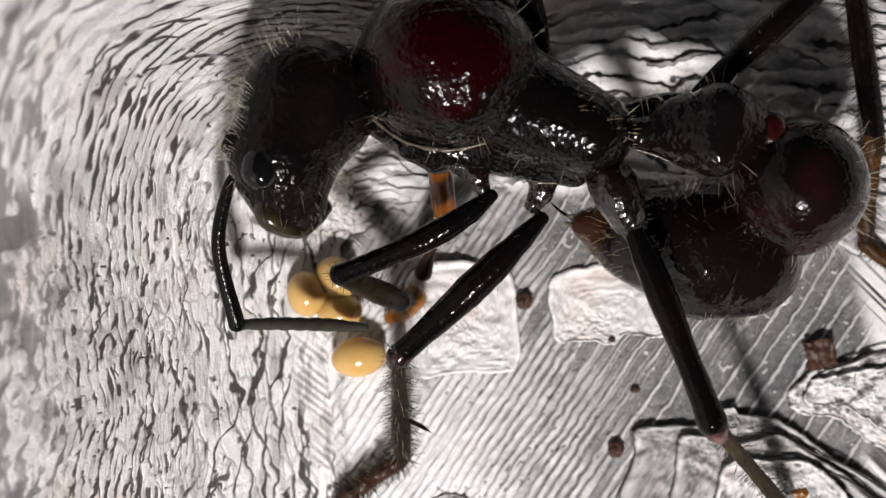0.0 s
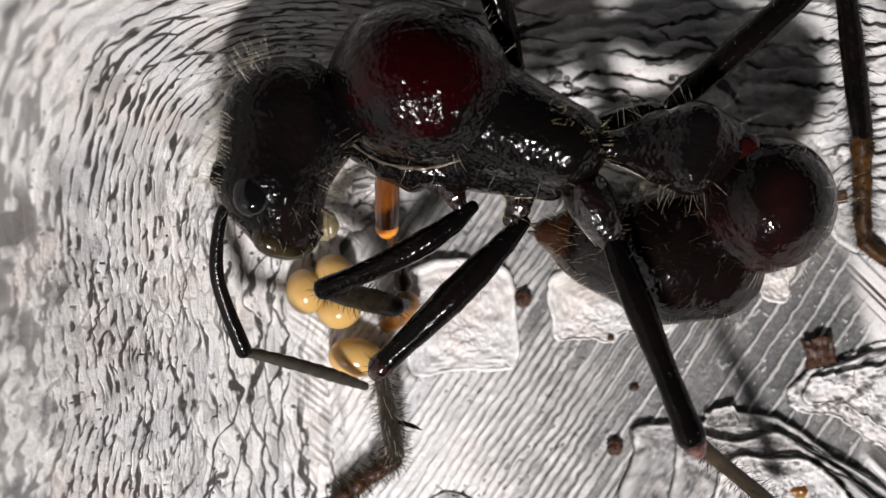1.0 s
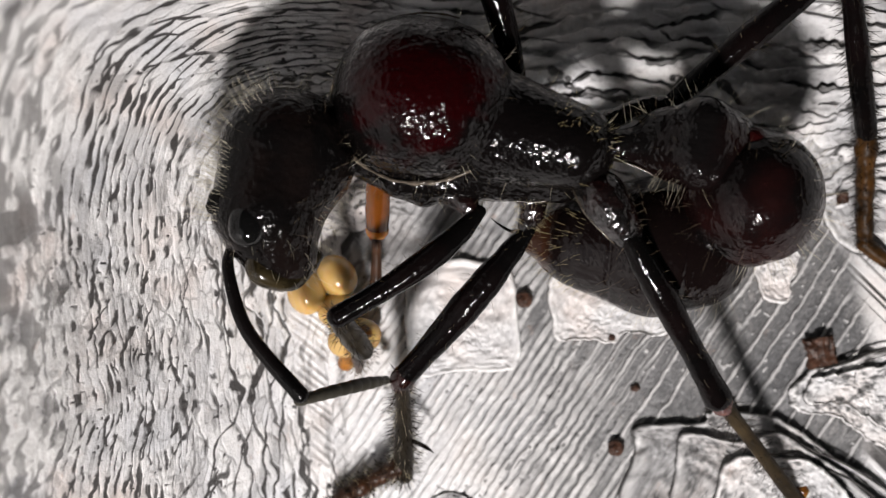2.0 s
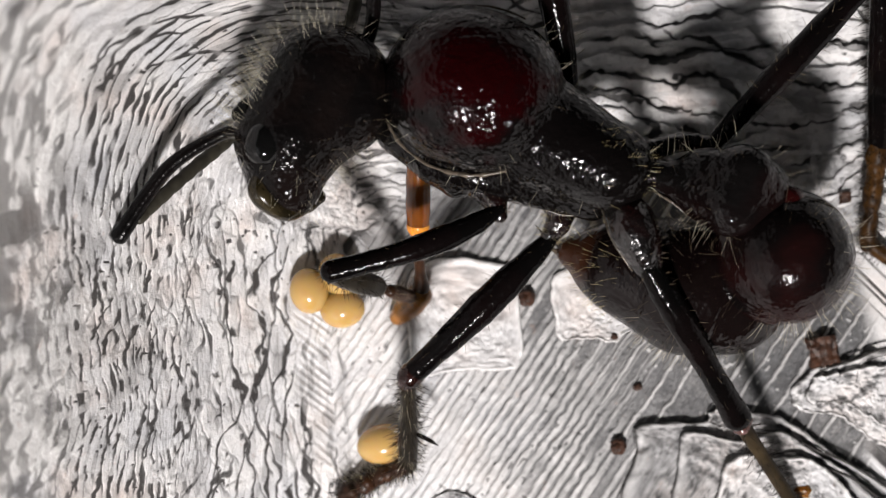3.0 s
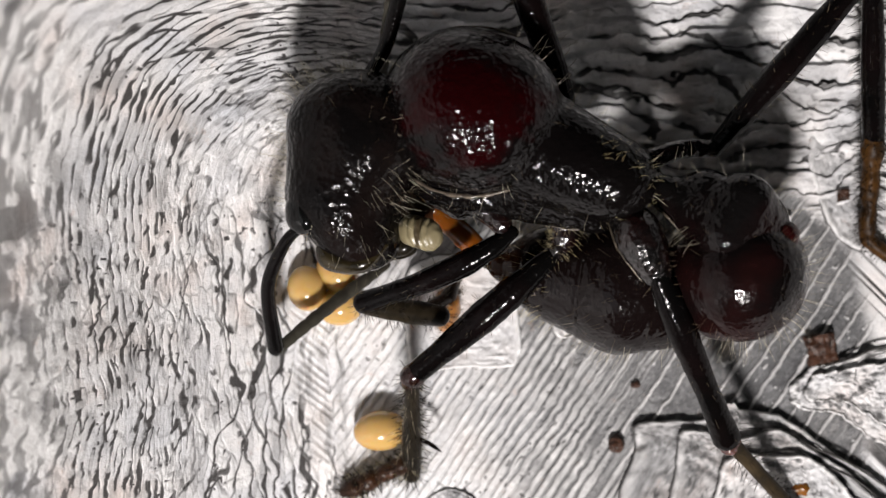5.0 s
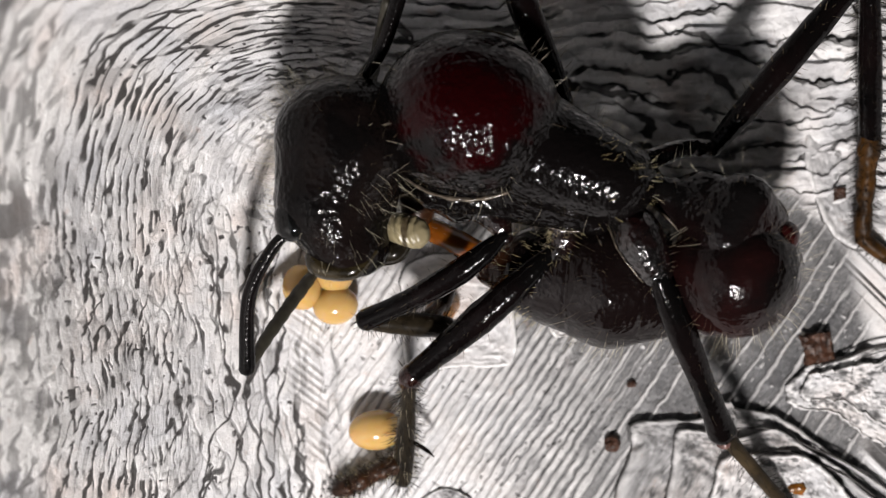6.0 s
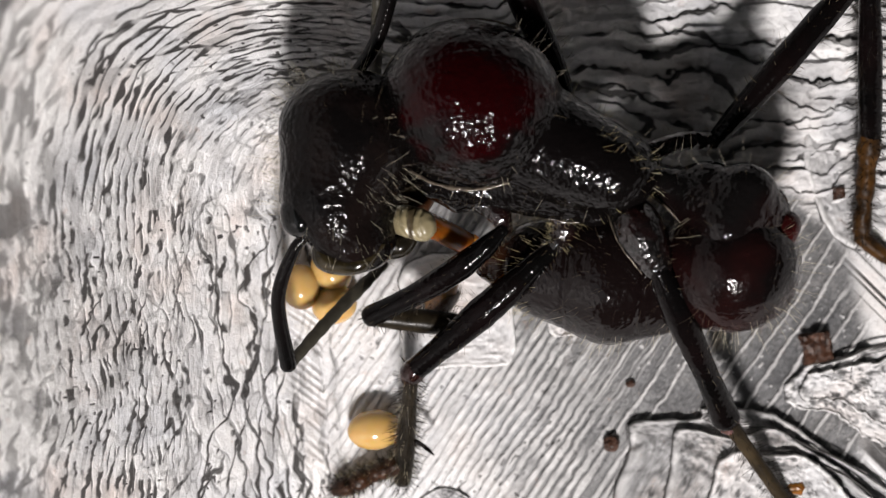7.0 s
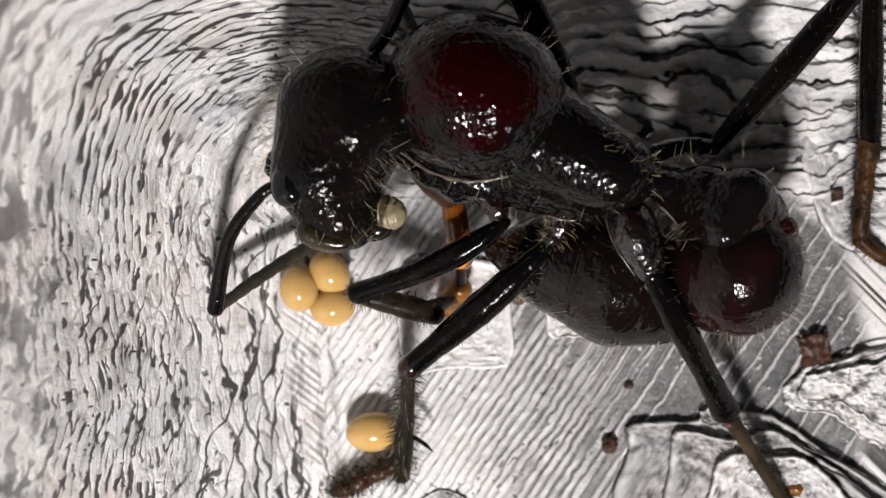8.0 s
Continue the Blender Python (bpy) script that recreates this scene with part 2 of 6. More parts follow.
def relief(x, y):
    d, s, steep = pit_distance(x, y)
    high = rise(d, steep)
    wall = step(-0.35, 0.35, d + 0.4 * (grain(x * 1.1, y * 1.1, 3) - 0.5))
    s, d = flow(x, y)
    round_corner = step(0.1, 0.6, np.sin(2 * np.arctan2(np.maximum(y - 0.5, 0), np.maximum(-x - 2.6, 1e-6))))
    top = step(-2.8, -0.6, x) * step(0.5, 2.0, y)
    up = step(4.0, 5.2, d + 1.2 * (grain(s * 0.5, d * 0.5, 31) - 0.5)) * (1 - top)
    round_corner = round_corner * (1 - up)
    far = step(6.6, 7.8, d) * (1 - top)
    low = (1 - up) * (1 - round_corner) * (1 - top)
    # long sinuous cracks low on the wall, joined by slanting ones
    c1, f1, e1 = strands(s, d, 0.62, 3.0, 1.3, 0.105, 0.18, 101, 0.35, 0.07)
    c2, _, e2 = strands(s, d + 0.16 * s, 0.72, 2.6, 1.4, 0.09, 0.32, 121, 0.5, 0.07)
    c3, _, _ = strands(s, d - 0.10 * s, 0.38, 3.4, 1.6, 0.06, 0.46, 141, 0.8, 0.07)
    sinuous = np.maximum(c1, np.maximum(c2, 0.75 * c3))
    # crowded ones higher up
    g1, h1, _ = strands(s, d, 0.19, 3.6, 2.2, 0.052, 0.24, 161, 0.6, 0.06)
    g2, _, _ = strands(s, d + 0.10 * s, 0.29, 3.4, 2.2, 0.072, 0.34, 181, 0.9, 0.09)
    crowded = np.maximum(g1, g2)
    # short strokes where the wall turns
    t1, k1, _ = strands(s, d, 0.23, 4.0, 1.8, 0.040, 0.44, 201, 1.4, 0.08)
    t2, _, _ = strands(s, d + 0.22 * s, 0.30, 3.6, 2.0, 0.050, 0.48, 221, 1.6, 0.08)
    t3, _, _ = strands(s, d - 0.15 * s, 0.21, 3.6, 2.0, 0.045, 0.46, 301, 1.9, 0.08)
    strokes = np.maximum(np.maximum(t1, t3), 0.9 * t2) * (0.5 + 0.3 * step(2.0, 4.5, d))
    # thick folds on the far slope
    o1, m1, _ = strands(s, d, 0.50, 3.4, 1.8, 0.16, 0.40, 241, 0.45)
    o2, _, _ = strands(s, d + 0.10 * s, 0.64, 3.2, 2.0, 0.13, 0.44, 261, 0.6)
    folds = 0.85 * np.maximum(o1, o2)
    broken = 0.35 + 0.65 * step(0.28, 0.5, grain(s * 3.6 + d, d * 5.5, 97))
    dots = step(0.86, 0.91, grain(s * 8, d * 12, 98)) * step(0.35, 0.6, grain(s * 0.7, d * 0.9, 99))
    crowded, strokes = np.maximum(crowded * broken, dots), np.maximum(strokes * broken, 0.8 * dots)
    crack = low * sinuous + up * crowded + round_corner * strokes * (1 - top) + top * folds
    # dark pits strung along the cracks
    near = 1 - step(0.05, 0.22, np.minimum(e1, e2))
    ragged = 0.16 * (grain(s * 9, d * 15, 84) - 0.5)
    pits = step(0.80, 0.86, grain(s * 2.6 + 0.4 * d, d * 5.2, 81) + ragged) * near + 0.9 * step(0.86, 0.9, grain(s * 6.5, d * 10.5, 82) + ragged) * step(0.42, 0.55, grain(s * 0.8, d * 0.8, 83))
    crack = np.maximum(crack, pits * (0.15 + 0.85 * low))
    # big loose lumps with holes between them, high on the near wall
    lump = grain(s * 0.9, d * 1.9, 75) + 0.4 * (grain(s * 2.6, d * 4.4, 76) - 0.5)
    w1, _, _ = strands(s, d, 0.42, 2.4, 1.6, 0.16, 0.38, 281, 0.9)
    w2, _, _ = strands(s, d + 0.22 * s, 0.60, 2.4, 1.6, 0.16, 0.42, 321, 0.9)
    holes = np.maximum(0.85 * w1, w2)
    crack = np.maximum(crack * (1 - 0.4 * far), 0.7 * far * holes)
    crack = np.clip(crack, 0, 1)
    q1, q2, scale = cells(s / 0.8 + 0.4 * grain(s * 2, d * 2, 86), d / 0.19 + 0.8 * grain(s * 1.5, d * 2, 87), 88)
    seam_gap = 1 - step(0.05, 0.2, q2 - q1)
    crack = np.maximum(crack, 0.32 * seam_gap * step(0.4, 0.6, grain(s * 0.9, d * 1.1, 89)) * (1 - top))
    rough = grain(s * 1.3 + 0.4 * d, d * 2.6, 62) - 0.5
    n3 = grain(s * 3.1, d * 7.0 + s, 72) - 0.5
    layer = low * 0.03 * f1 + up * 0.03 * h1 + round_corner * 0.025 * k1 + top * 0.17 * m1 * (0.4 + 1.2 * grain(s * 0.7, d * 1.1, 85))
    h_wall = layer - (0.05 + 0.04 * top) * crack + 0.05 * rough + 0.018 * n3 + 0.012 * (grain(s * 11, d * 14, 19) - 0.5) + 0.10 * (grain(s * 0.45, d * 0.8, 18) - 0.5) + far * 0.25 * (lump - 0.5) + 0.022 * (scale - 0.5) * (1 - 0.5 * top)
    # straight thin ridges on the floor
    a = radians(56)
    q = -x * math.sin(a) + y * math.cos(a)
    u = x * math.cos(a) + y * math.sin(a)
    right = step(1.0, 4.4, x + 0.45 * y + 0.8 * (grain(x * 0.6, y * 0.6, 20) - 0.5))
    w = q / 0.53 + 0.34 * (grain(u * 0.45, q * 0.9, 21) - 0.5) + 0.13 * (grain(u * 3.1, q * 2.5, 22) - 0.5) + 0.06 * (grain(u * 9, q * 7, 23) - 0.5)
    w2 = q / 0.255 + 0.5 * (grain(u * 0.5, q * 1.2, 23) - 0.5) + 0.25 * (grain(u * 4, q * 4, 24) - 0.5)

    def lines(p, seed, thin, soft, pitch):
        n = np.round(p)
        g = (p - n) * pitch
        keep = step(0.02, 0.3, grain(u * 0.5 + n * 5.7, n * 3.3, seed)) * (0.5 + 0.5 * grain(u * 4 + n * 3.7, n * 1.3, seed + 40))
        thin = thin * (0.5 + 1.0 * grain(u * 1.6 + n * 2.7, n * 4.1, seed + 41))
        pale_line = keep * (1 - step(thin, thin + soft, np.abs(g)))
        # shadow line along one flank of each crest, drawn as dark colour
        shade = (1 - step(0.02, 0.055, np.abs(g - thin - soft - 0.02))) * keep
        return pale_line, shade, grain(u * 2.4 + n * 9.1, n * 2.3, seed + 42)

    r1, g1, _ = lines(w, 25, 0.030, 0.035, 0.53)
    r3, g3, _ = lines(w * 2 + 0.5, 33, 0.016, 0.03, 0.265)
    thin_ones = step(0.45, 0.65, grain(u * 0.4, q * 0.5, 34))
    r1, g1 = np.maximum(r1, 0.45 * r3 * thin_ones), np.maximum(g1, 0.4 * g3)
    r2, g2, bit = lines(w2, 26, 0.055, 0.05, 0.255)
    line = right * r1 + (1 - right) * r2
    dashes = g2 * step(0.52, 0.66, bit)
    # the ridges' painted shadow lines, broken into dark dashes on the left
    groove_shade = right * g1 * 0.75 + (1 - right) * (0.25 * g2 + 0.75 * dashes)
    # strokes that meet the ridges in a seam at the foot of the wall
    seam = x + 3.28 + 0.22 * (grain(y * 0.9, y * 0.0, 91) - 0.5)
    band = step(0.0, 0.06, -seam) * (1 - step(0.5, 1.15, -seam + 0.5 * (grain(x, y, 92) - 0.5))) * step(-7.2, -5.6, y) * (1 - step(-1.6, -0.9, y))
    p3 = (x * 0.8 + y) / 0.25 + 0.7 * (grain(x * 0.8, y * 0.8, 93) - 0.5)
    n3b = np.round(p3)
    slant = (1 - step(0.03, 0.075, np.abs(p3 - n3b) * 0.2)) * step(0.25, 0.55, grain(x * 1.3 + n3b * 3.3, n3b * 1.9, 94))
    beside = (1 - step(0.10, 0.55, np.abs(seam))) * step(-7.2, -5.6, y) * (1 - step(-1.6, -0.9, y))
    notch = beside * np.where(seam > 0, g2 * step(0.3, 0.5, bit), 0.6 * slant)
    flecks = right * step(0.86, 0.90, grain(u * 7, q * 9, 35)) * step(0.4, 0.6, grain(x * 0.9, y * 0.9, 36))
    line = np.maximum(line, 0.8 * flecks)
    specks = step(0.84, 0.90, grain(u * 6.5, q * 10, 27)) * step(0.35, 0.6, grain(x, y, 41)) * (1 - 0.5 * right)
    mottle = grain(x * 5, y * 5, 81) * 0.5 + grain(u * 9, q * 17, 82) * 0.5
    h_floor = 0.045 * line - 0.03 * groove_shade + 0.06 * (grain(x * 1.2, y * 1.2, 28) - 0.5) + 0.02 * (grain(u * 3, q * 10, 29) - 0.5) + 0.014 * (grain(x * 14, y * 14, 44) - 0.5) - 0.04 * specks
    crack = crack * (1 - 0.75 * band) + band * 0.2 * slant
    h_wall = h_wall * (1 - 0.5 * band) - 0.03 * band * slant
    z = high + wall * h_wall + (1 - wall) * h_floor - 0.03 * notch
    grime_shade = wall * np.minimum(crack * 1.1, 0.95) + (1 - wall) * np.maximum(specks * 0.6, groove_shade * 0.6)
    grime_shade = np.maximum(grime_shade, 0.6 * notch)
    # dip under the head and thorax; the soft shade there is painted in as colour
    shaded_hollow = np.exp(-(((x + 0.7) / 2.3) ** 2 + ((y - 0.75) / 1.7) ** 2))
    grime_shade = np.maximum(grime_shade, 0.55 * step(0.25, 0.6, shaded_hollow) * step(0.52, 0.7, grain(x * 1.1, y * 1.1, 45) + 0.25 * (grain(x * 4, y * 4, 46) - 0.5)))
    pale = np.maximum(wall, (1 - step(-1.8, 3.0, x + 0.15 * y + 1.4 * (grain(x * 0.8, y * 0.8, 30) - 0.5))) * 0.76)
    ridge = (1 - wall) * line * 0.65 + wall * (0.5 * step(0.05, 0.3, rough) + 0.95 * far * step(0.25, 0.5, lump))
    pale = pale * (1 - 0.6 * shaded_hollow) - 0.3 * top * step(4.0, 8.0, x)
    ridge = ridge * (1 - 0.7 * shaded_hollow)
    return z - 0.25 * shaded_hollow, grime_shade, ridge, pale + (1 - wall) * 0.32 * (mottle - 0.5) - 0.22 * wall * step(0.05, 0.3, -rough) - 0.10 * wall * step(0.2, 0.45, n3) - 0.26 * wall * step(0.55, 0.95, scale)


def axis(lo, hi, pitch, far):
    inner = np.arange(lo, hi, pitch)
    outer = np.geomspace(0.1, far, 26)
    return np.concatenate([lo - outer[::-1], inner, hi + outer])


def ground():
    xs, ys = axis(-11.8, 13.4, 0.0198, 40), axis(-7.5, 7.5, 0.0198, 40)
    x, y = np.meshgrid(xs, ys)
    z, grime_shade, ridge, pale = relief(x, y)
    nx, ny = len(xs), len(ys)
    co = np.stack([x, y, z], -1).reshape(-1, 3) * MM
    i = (np.arange(ny - 1)[:, None] * nx + np.arange(nx - 1)[None]).ravel()
    quads = np.stack([i, i + 1, i + nx + 1, i + nx], -1).astype(np.int32)
    me = bpy.data.meshes.new("ground")
    me.vertices.add(len(co))
    me.vertices.foreach_set("co", co.ravel())
    me.loops.add(quads.size)
    me.loops.foreach_set("vertex_index", quads.ravel())
    me.polygons.add(len(quads))
    me.polygons.foreach_set("loop_start", np.arange(0, quads.size, 4, dtype=np.int32))
    me.polygons.foreach_set("loop_total", np.full(len(quads), 4, dtype=np.int32))
    me.update(calc_edges=True)
    me.polygons.foreach_set("use_smooth", np.ones(len(quads), bool))
    for name, values in (("grime_shade", grime_shade), ("ridge", ridge), ("zone", pale)):
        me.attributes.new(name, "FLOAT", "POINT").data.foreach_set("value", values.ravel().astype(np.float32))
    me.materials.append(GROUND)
    me.validate()
    return tagged(new("ground", me), "pale grey weathered crust with wrinkled cracked walls and ridged floor", "ground", kind="structure")


GROUND_SHEET = ground()


# ---- solid bodies: rays from a centre out to a smooth union of balls and tapered rods ----
def body_mesh(name, centre, shapes, mat, fine=5, blend=0.2, bumps=0.0, bump_size=3.0, seed=1, rings=()):
    """shapes: (a, b, ra, rb, squash) rods from a to b; squash flattens across z."""
    bm = bmesh.new()
    bmesh.ops.create_icosphere(bm, subdivisions=fine, radius=1)
    way = np.array([v.co[:] for v in bm.verts])
    way /= np.linalg.norm(way, axis=1)[:, None]
    faces = [[v.index for v in f.verts] for f in bm.faces]
    bm.free()
    c = np.array(centre, float)

    def far(p):
        total = np.zeros(len(p))
        for a, b, ra, rb, squash in shapes:
            sc = np.array((1, 1, 1 / squash))
            a2, b2, q = np.array(a) * sc, np.array(b) * sc, p * sc
            ab = b2 - a2
            t = np.clip(((q - a2) @ ab) / max(ab @ ab, 1e-9), 0, 1)
            dist = np.linalg.norm(q - a2 - t[:, None] * ab, axis=1) - (ra + (rb - ra) * t)
            total += np.exp(-np.clip(dist, -4, 12) / blend * 1.0)
        return -blend * np.log(np.maximum(total, 1e-30))

    reach = np.linspace(0.05, 9, 240)
    best = np.full(len(way), 0.05)
    for r in reach:
        inside = far(c + way * r) < 0
        best = np.where(inside, r, best)
    lo, hi = best, best + reach[1] - reach[0]
    for _ in range(8):
        mid = (lo + hi) / 2
        inside = far(c + way * mid[:, None]) < 0
        lo, hi = np.where(inside, mid, lo), np.where(inside, hi, mid)
    p = c + way * lo[:, None]
    if bumps:
        n = 0.5 * np.array([noise.noise(Vector(q) * bump_size + Vector((seed, 0, 0))) for q in p])
        p = p + way * (bumps * n)[:, None]
    for x0, depth, wide in rings:
        p = p - way * (depth * np.exp(-((p[:, 0] - x0) / wide) ** 2))[:, None]
    return mesh_from(name, p, faces, mat)


def tube(name, path, radii, mat, sides=24, squash=1.0, wave=0.0, waves=0, lump=0.05):
    """A closed tapered tube through the points of path."""
    pts = [Vector(p) for p in path]
    fine, rad = [], []
    n = len(pts)
    for i in range(n - 1):
        a, b, c, d = pts[max(i - 1, 0)], pts[i], pts[i + 1], pts[min(i + 2, n - 1)]
        for k in range(8):
            t = k / 8
            fine.append(0.5 * (2 * b + (c - a) * t + (2 * a - 5 * b + 4 * c - d) * t * t + (3 * b - a - 3 * c + d) * t ** 3))
            u = t * t * (3 - 2 * t)
            rad.append(radii[i] * (1 - u) + radii[i + 1] * u)
    fine.append(pts[-1])
    rad.append(radii[-1])
    if waves:
        total = len(fine) * 4
        f2, r2 = [], []
        for i in range(total):
            t = i / (total - 1) * (len(fine) - 1)
            k = min(int(t), len(fine) - 2)
            f2.append(fine[k].lerp(fine[k + 1], t - k))
            r2.append((rad[k] + (rad[k + 1] - rad[k]) * (t - k)) * (1 + wave * abs(math.sin(math.pi * waves * i / total)) - wave))
        fine, rad = f2, r2
    verts, faces = [], []
    way = (fine[1] - fine[0]).normalized()
    side = way.cross(Vector((0, 0, 1)))
    side = side.normalized() if side.length > 0.05 else Vector((0, 1, 0))
    for i, p in enumerate(fine):
        way = (fine[min(i + 1, len(fine) - 1)] - fine[max(i - 1, 0)]).normalized()
        side = (side - way * side.dot(way)).normalized()
        up = side.cross(way)
        for k in range(sides):
            a = 2 * math.pi * k / sides
            out = side * math.cos(a) + up * math.sin(a) * squash
            verts.append(p + out * rad[i] * (1 + lump * noise.noise((p + out * rad[i]) * 4.3 + Vector((len(name), 0, 0)))))
    for i in range(len(fine) - 1):
        for k in range(sides):
            k2 = (k + 1) % sides
            faces.append((i * sides + k, i * sides + k2, (i + 1) * sides + k2, (i + 1) * sides + k))
    # round caps
    for end, ring, sign in ((fine[0], 0, -1), (fine[-1], len(fine) - 1, 1)):
        way = (fine[1] - fine[0]).normalized() if sign < 0 else (fine[-1] - fine[-2]).normalized()
        base = ring * sides
        last = base
        for lift, shrink in ((0.5, 0.85), (0.85, 0.5)):
            start = len(verts)
            for k in range(sides):
                verts.append(end + (Vector(verts[base + k]) - end) * shrink + way * sign * lift * rad[ring] * 0.8)
            for k in range(sides):
                k2 = (k + 1) % sides
                q = (last + k, last + k2, start + k2, start + k)
                faces.append(q if sign > 0 else q[::-1])
            last = start
        verts.append(end + way * sign * rad[ring] * 0.8)
        for k in range(sides):
            k2 = (k + 1) % sides
            q = (last + k, last + k2, len(verts) - 1)
            faces.append(q if sign > 0 else q[::-1])
    return mesh_from(name, verts, faces, mat)


def bristles(name, me, count, length, mat, seed, lean=(0, 0, 0), where=None, thick=0.0042, spread=0.35):
    """Fine tapered hairs that stand on the surface of the mesh me."""
    rng = random.Random(seed)
    polys = me.polygons
    verts, faces = [], []
    tries = made = 0
    while made < count and tries < count * 40:
        tries += 1
        f = polys[rng.randrange(len(polys))]
        c, n = Vector(f.center) / MM, Vector(f.normal)
        if where and not where(c, n):
            continue
        made += 1
        way = (n + Vector(lean) + Vector([rng.uniform(-1, 1) * spread for _ in range(3)])).normalized()
        size = length * rng.uniform(0.45, 1.2)
        side = way.orthogonal().normalized()
        other = way.cross(side)
        bend = Vector([rng.uniform(-1, 1) for _ in range(3)]) * 0.22 * size
        start = len(verts)
        for t, r in ((-0.05, 1.0), (0.35, 0.9), (0.7, 0.62)):
            for k in range(3):
                a = 2 * math.pi * k / 3
                verts.append(c + way * size * t + bend * t * t + (side * math.cos(a) + other * math.sin(a)) * thick * r)
        verts.append(c + way * size + bend)
        for k in range(3):
            k2 = (k + 1) % 3
            for low in (start, start + 3):
                faces.append((low + k, low + k2, low + 3 + k2, low + 3 + k))
            faces.append((start + 6 + k, start + 6 + k2, start + 9))
    return mesh_from(name, verts, faces, mat)


# ---- the ant ----
ant = tagged(new("ant"), "large black ant with dark red thorax standing over its eggs", "ant")
ant.empty_display_size = 0.002
PARTS = {}


def build_thorax():
    dome = (-1.05, 1.18, 5.20)
    me = body_mesh("thorax", (0.01, 0.32, 4.70), [
        ((-1.26, 1.21, 5.20), (-0.72, 1.06, 5.20), 2.12, 2.12, 1.05),
        ((0.85, 0.14, 4.75), (2.75, -0.68, 5.25), 1.55, 1.15, 1.1),
        ((-1.94, -0.84, 4.40), (2.37, -1.66, 4.40), 0.55, 0.45, 1.2),
        ((0.20, -0.72, 4.45), (2.45, -1.12, 4.55), 0.90, 0.74, 1.0),
        ((-1.79, 0.18, 4.40), (-2.78, 0.42, 4.20), 1.1, 0.8, 1.0),
        ((-2.40, 0.73, 4.20), (-3.44, 0.97, 4.00), 0.9, 0.75, 1.0),
        ((2.72, -0.81, 4.70), (3.78, -0.57, 4.60), 0.6, 0.35, 1.0),
        ((-2.83, 0.02, 4.10), (-1.26, -1.25, 4.20), 0.75, 0.5, 1.0),
    ], THORAX, 6, 0.06, 0.06, 4.0, 3)
    ob = part("thorax", me, ant, "glossy black thorax with a dark red dome and sculptured surface")
    part("thorax_bristle", bristles("thorax_bristle", me, 130, 0.5, HAIR, 5, where=lambda c, n: n.z < 0.7, thick=0.0028), ob, "sparse fine golden bristles", "stuff")
    part("neck", tube("neck", ((-2.47, 0.57, 4.30), (-3.30, 0.51, 4.40), (-4.06, 0.33, 4.40)), (0.6, 0.5, 0.42), JOINT, 18), ob, "reddish brown neck")
    # raised pale rim round the dome
    c = Vector(dome)
    ring = []
    for k in range(29):
        a = radians(60 + 290 * k / 28)
        ring.append(c + Vector((math.cos(a) * 2.45 + 0.02, math.sin(a) * 2.24 - 0.08, 0.1 + 0.5 * math.cos(a))))
    part("rim", tube("rim", ring, [0.03 + 0.02 * max(0, -math.sin(radians(60 + 290 * k / 28))) for k in range(29)], RIM, 10, lump=0.9), ob, "thin pale brown raised rim")
    low = lambda c, n: n.z > 0.1 and abs(c.y - (-1.66 - 0.32 * (c.x - 0.02))) < 0.28
    part("edge_bristle", bristles("edge_bristle", me, 70, 0.2, HAIR, 47, (0, -0.7, 0), low, 0.0024), ob, "short golden bristles", "stuff")
    back = lambda c, n: c.x > 2.3 and n.z > -0.2
    part("joint_bristle", bristles("joint_bristle", me, 70, 0.34, TUFT, 57, (0.6, 0.4, 0), back, 0.0024, 0.8), ob, "fuzzy golden tuft at the waist", "stuff")
    seam = [(-1.94, -0.96, 4.60), (-0.74, -1.41, 4.60), (0.47, -1.72, 4.55), (1.67, -1.99, 4.60), (2.64, -1.84, 4.70)]
    part("side_seam", tube("side_seam", seam, [0.015, 0.03, 0.018, 0.035, 0.015], RIM, 8, lump=0.9), ob, "pale brown ragged seam")
    return ob


PARTS["thorax"] = build_thorax()

# hip joints under the near side
for tag, path, radii in (
    ("fore_coxa", ((-0.80, -1.25, 4.30), (-0.28, -1.70, 4.40), (-0.05, -2.16, 4.50)), (0.42, 0.34, 0.22)),
    ("mid_coxa", ((1.55, -1.77, 4.20), (1.55, -2.15, 4.20), (1.29, -2.61, 4.20)), (0.5, 0.36, 0.24)),
    ("hind_coxa", ((2.89, -1.33, 4.80), (3.42, -2.21, 5.45), (3.90, -3.16, 5.25)), (0.42, 0.66, 0.44)),
    ("far_coxa", ((3.87, -0.08, 3.80), (4.82, 0.24, 3.60), (5.70, 0.25, 3.40)), (0.3, 0.26, 0.24)),
):
    me = tube(tag, path, radii, COXA, 24, lump=0.12)
    ob = part(tag, me, ant)
    if tag == "hind_coxa":
        part("coxa_edge", tube("coxa_edge", ((2.56, -1.50, 4.95), (2.82, -2.45, 5.50), (3.50, -3.36, 5.30)), (0.02, 0.032, 0.02), RIM, 8, lump=0.6), ob, "pale golden edge of the hip")
    part("coxa_bristle", bristles("coxa_bristle", me, 260 if tag == "mid_coxa" else 60, 0.26, TUFT if tag == "mid_coxa" else HAIR, 8, thick=0.0026, spread=0.5), ob, "fine golden bristles", "stuff")


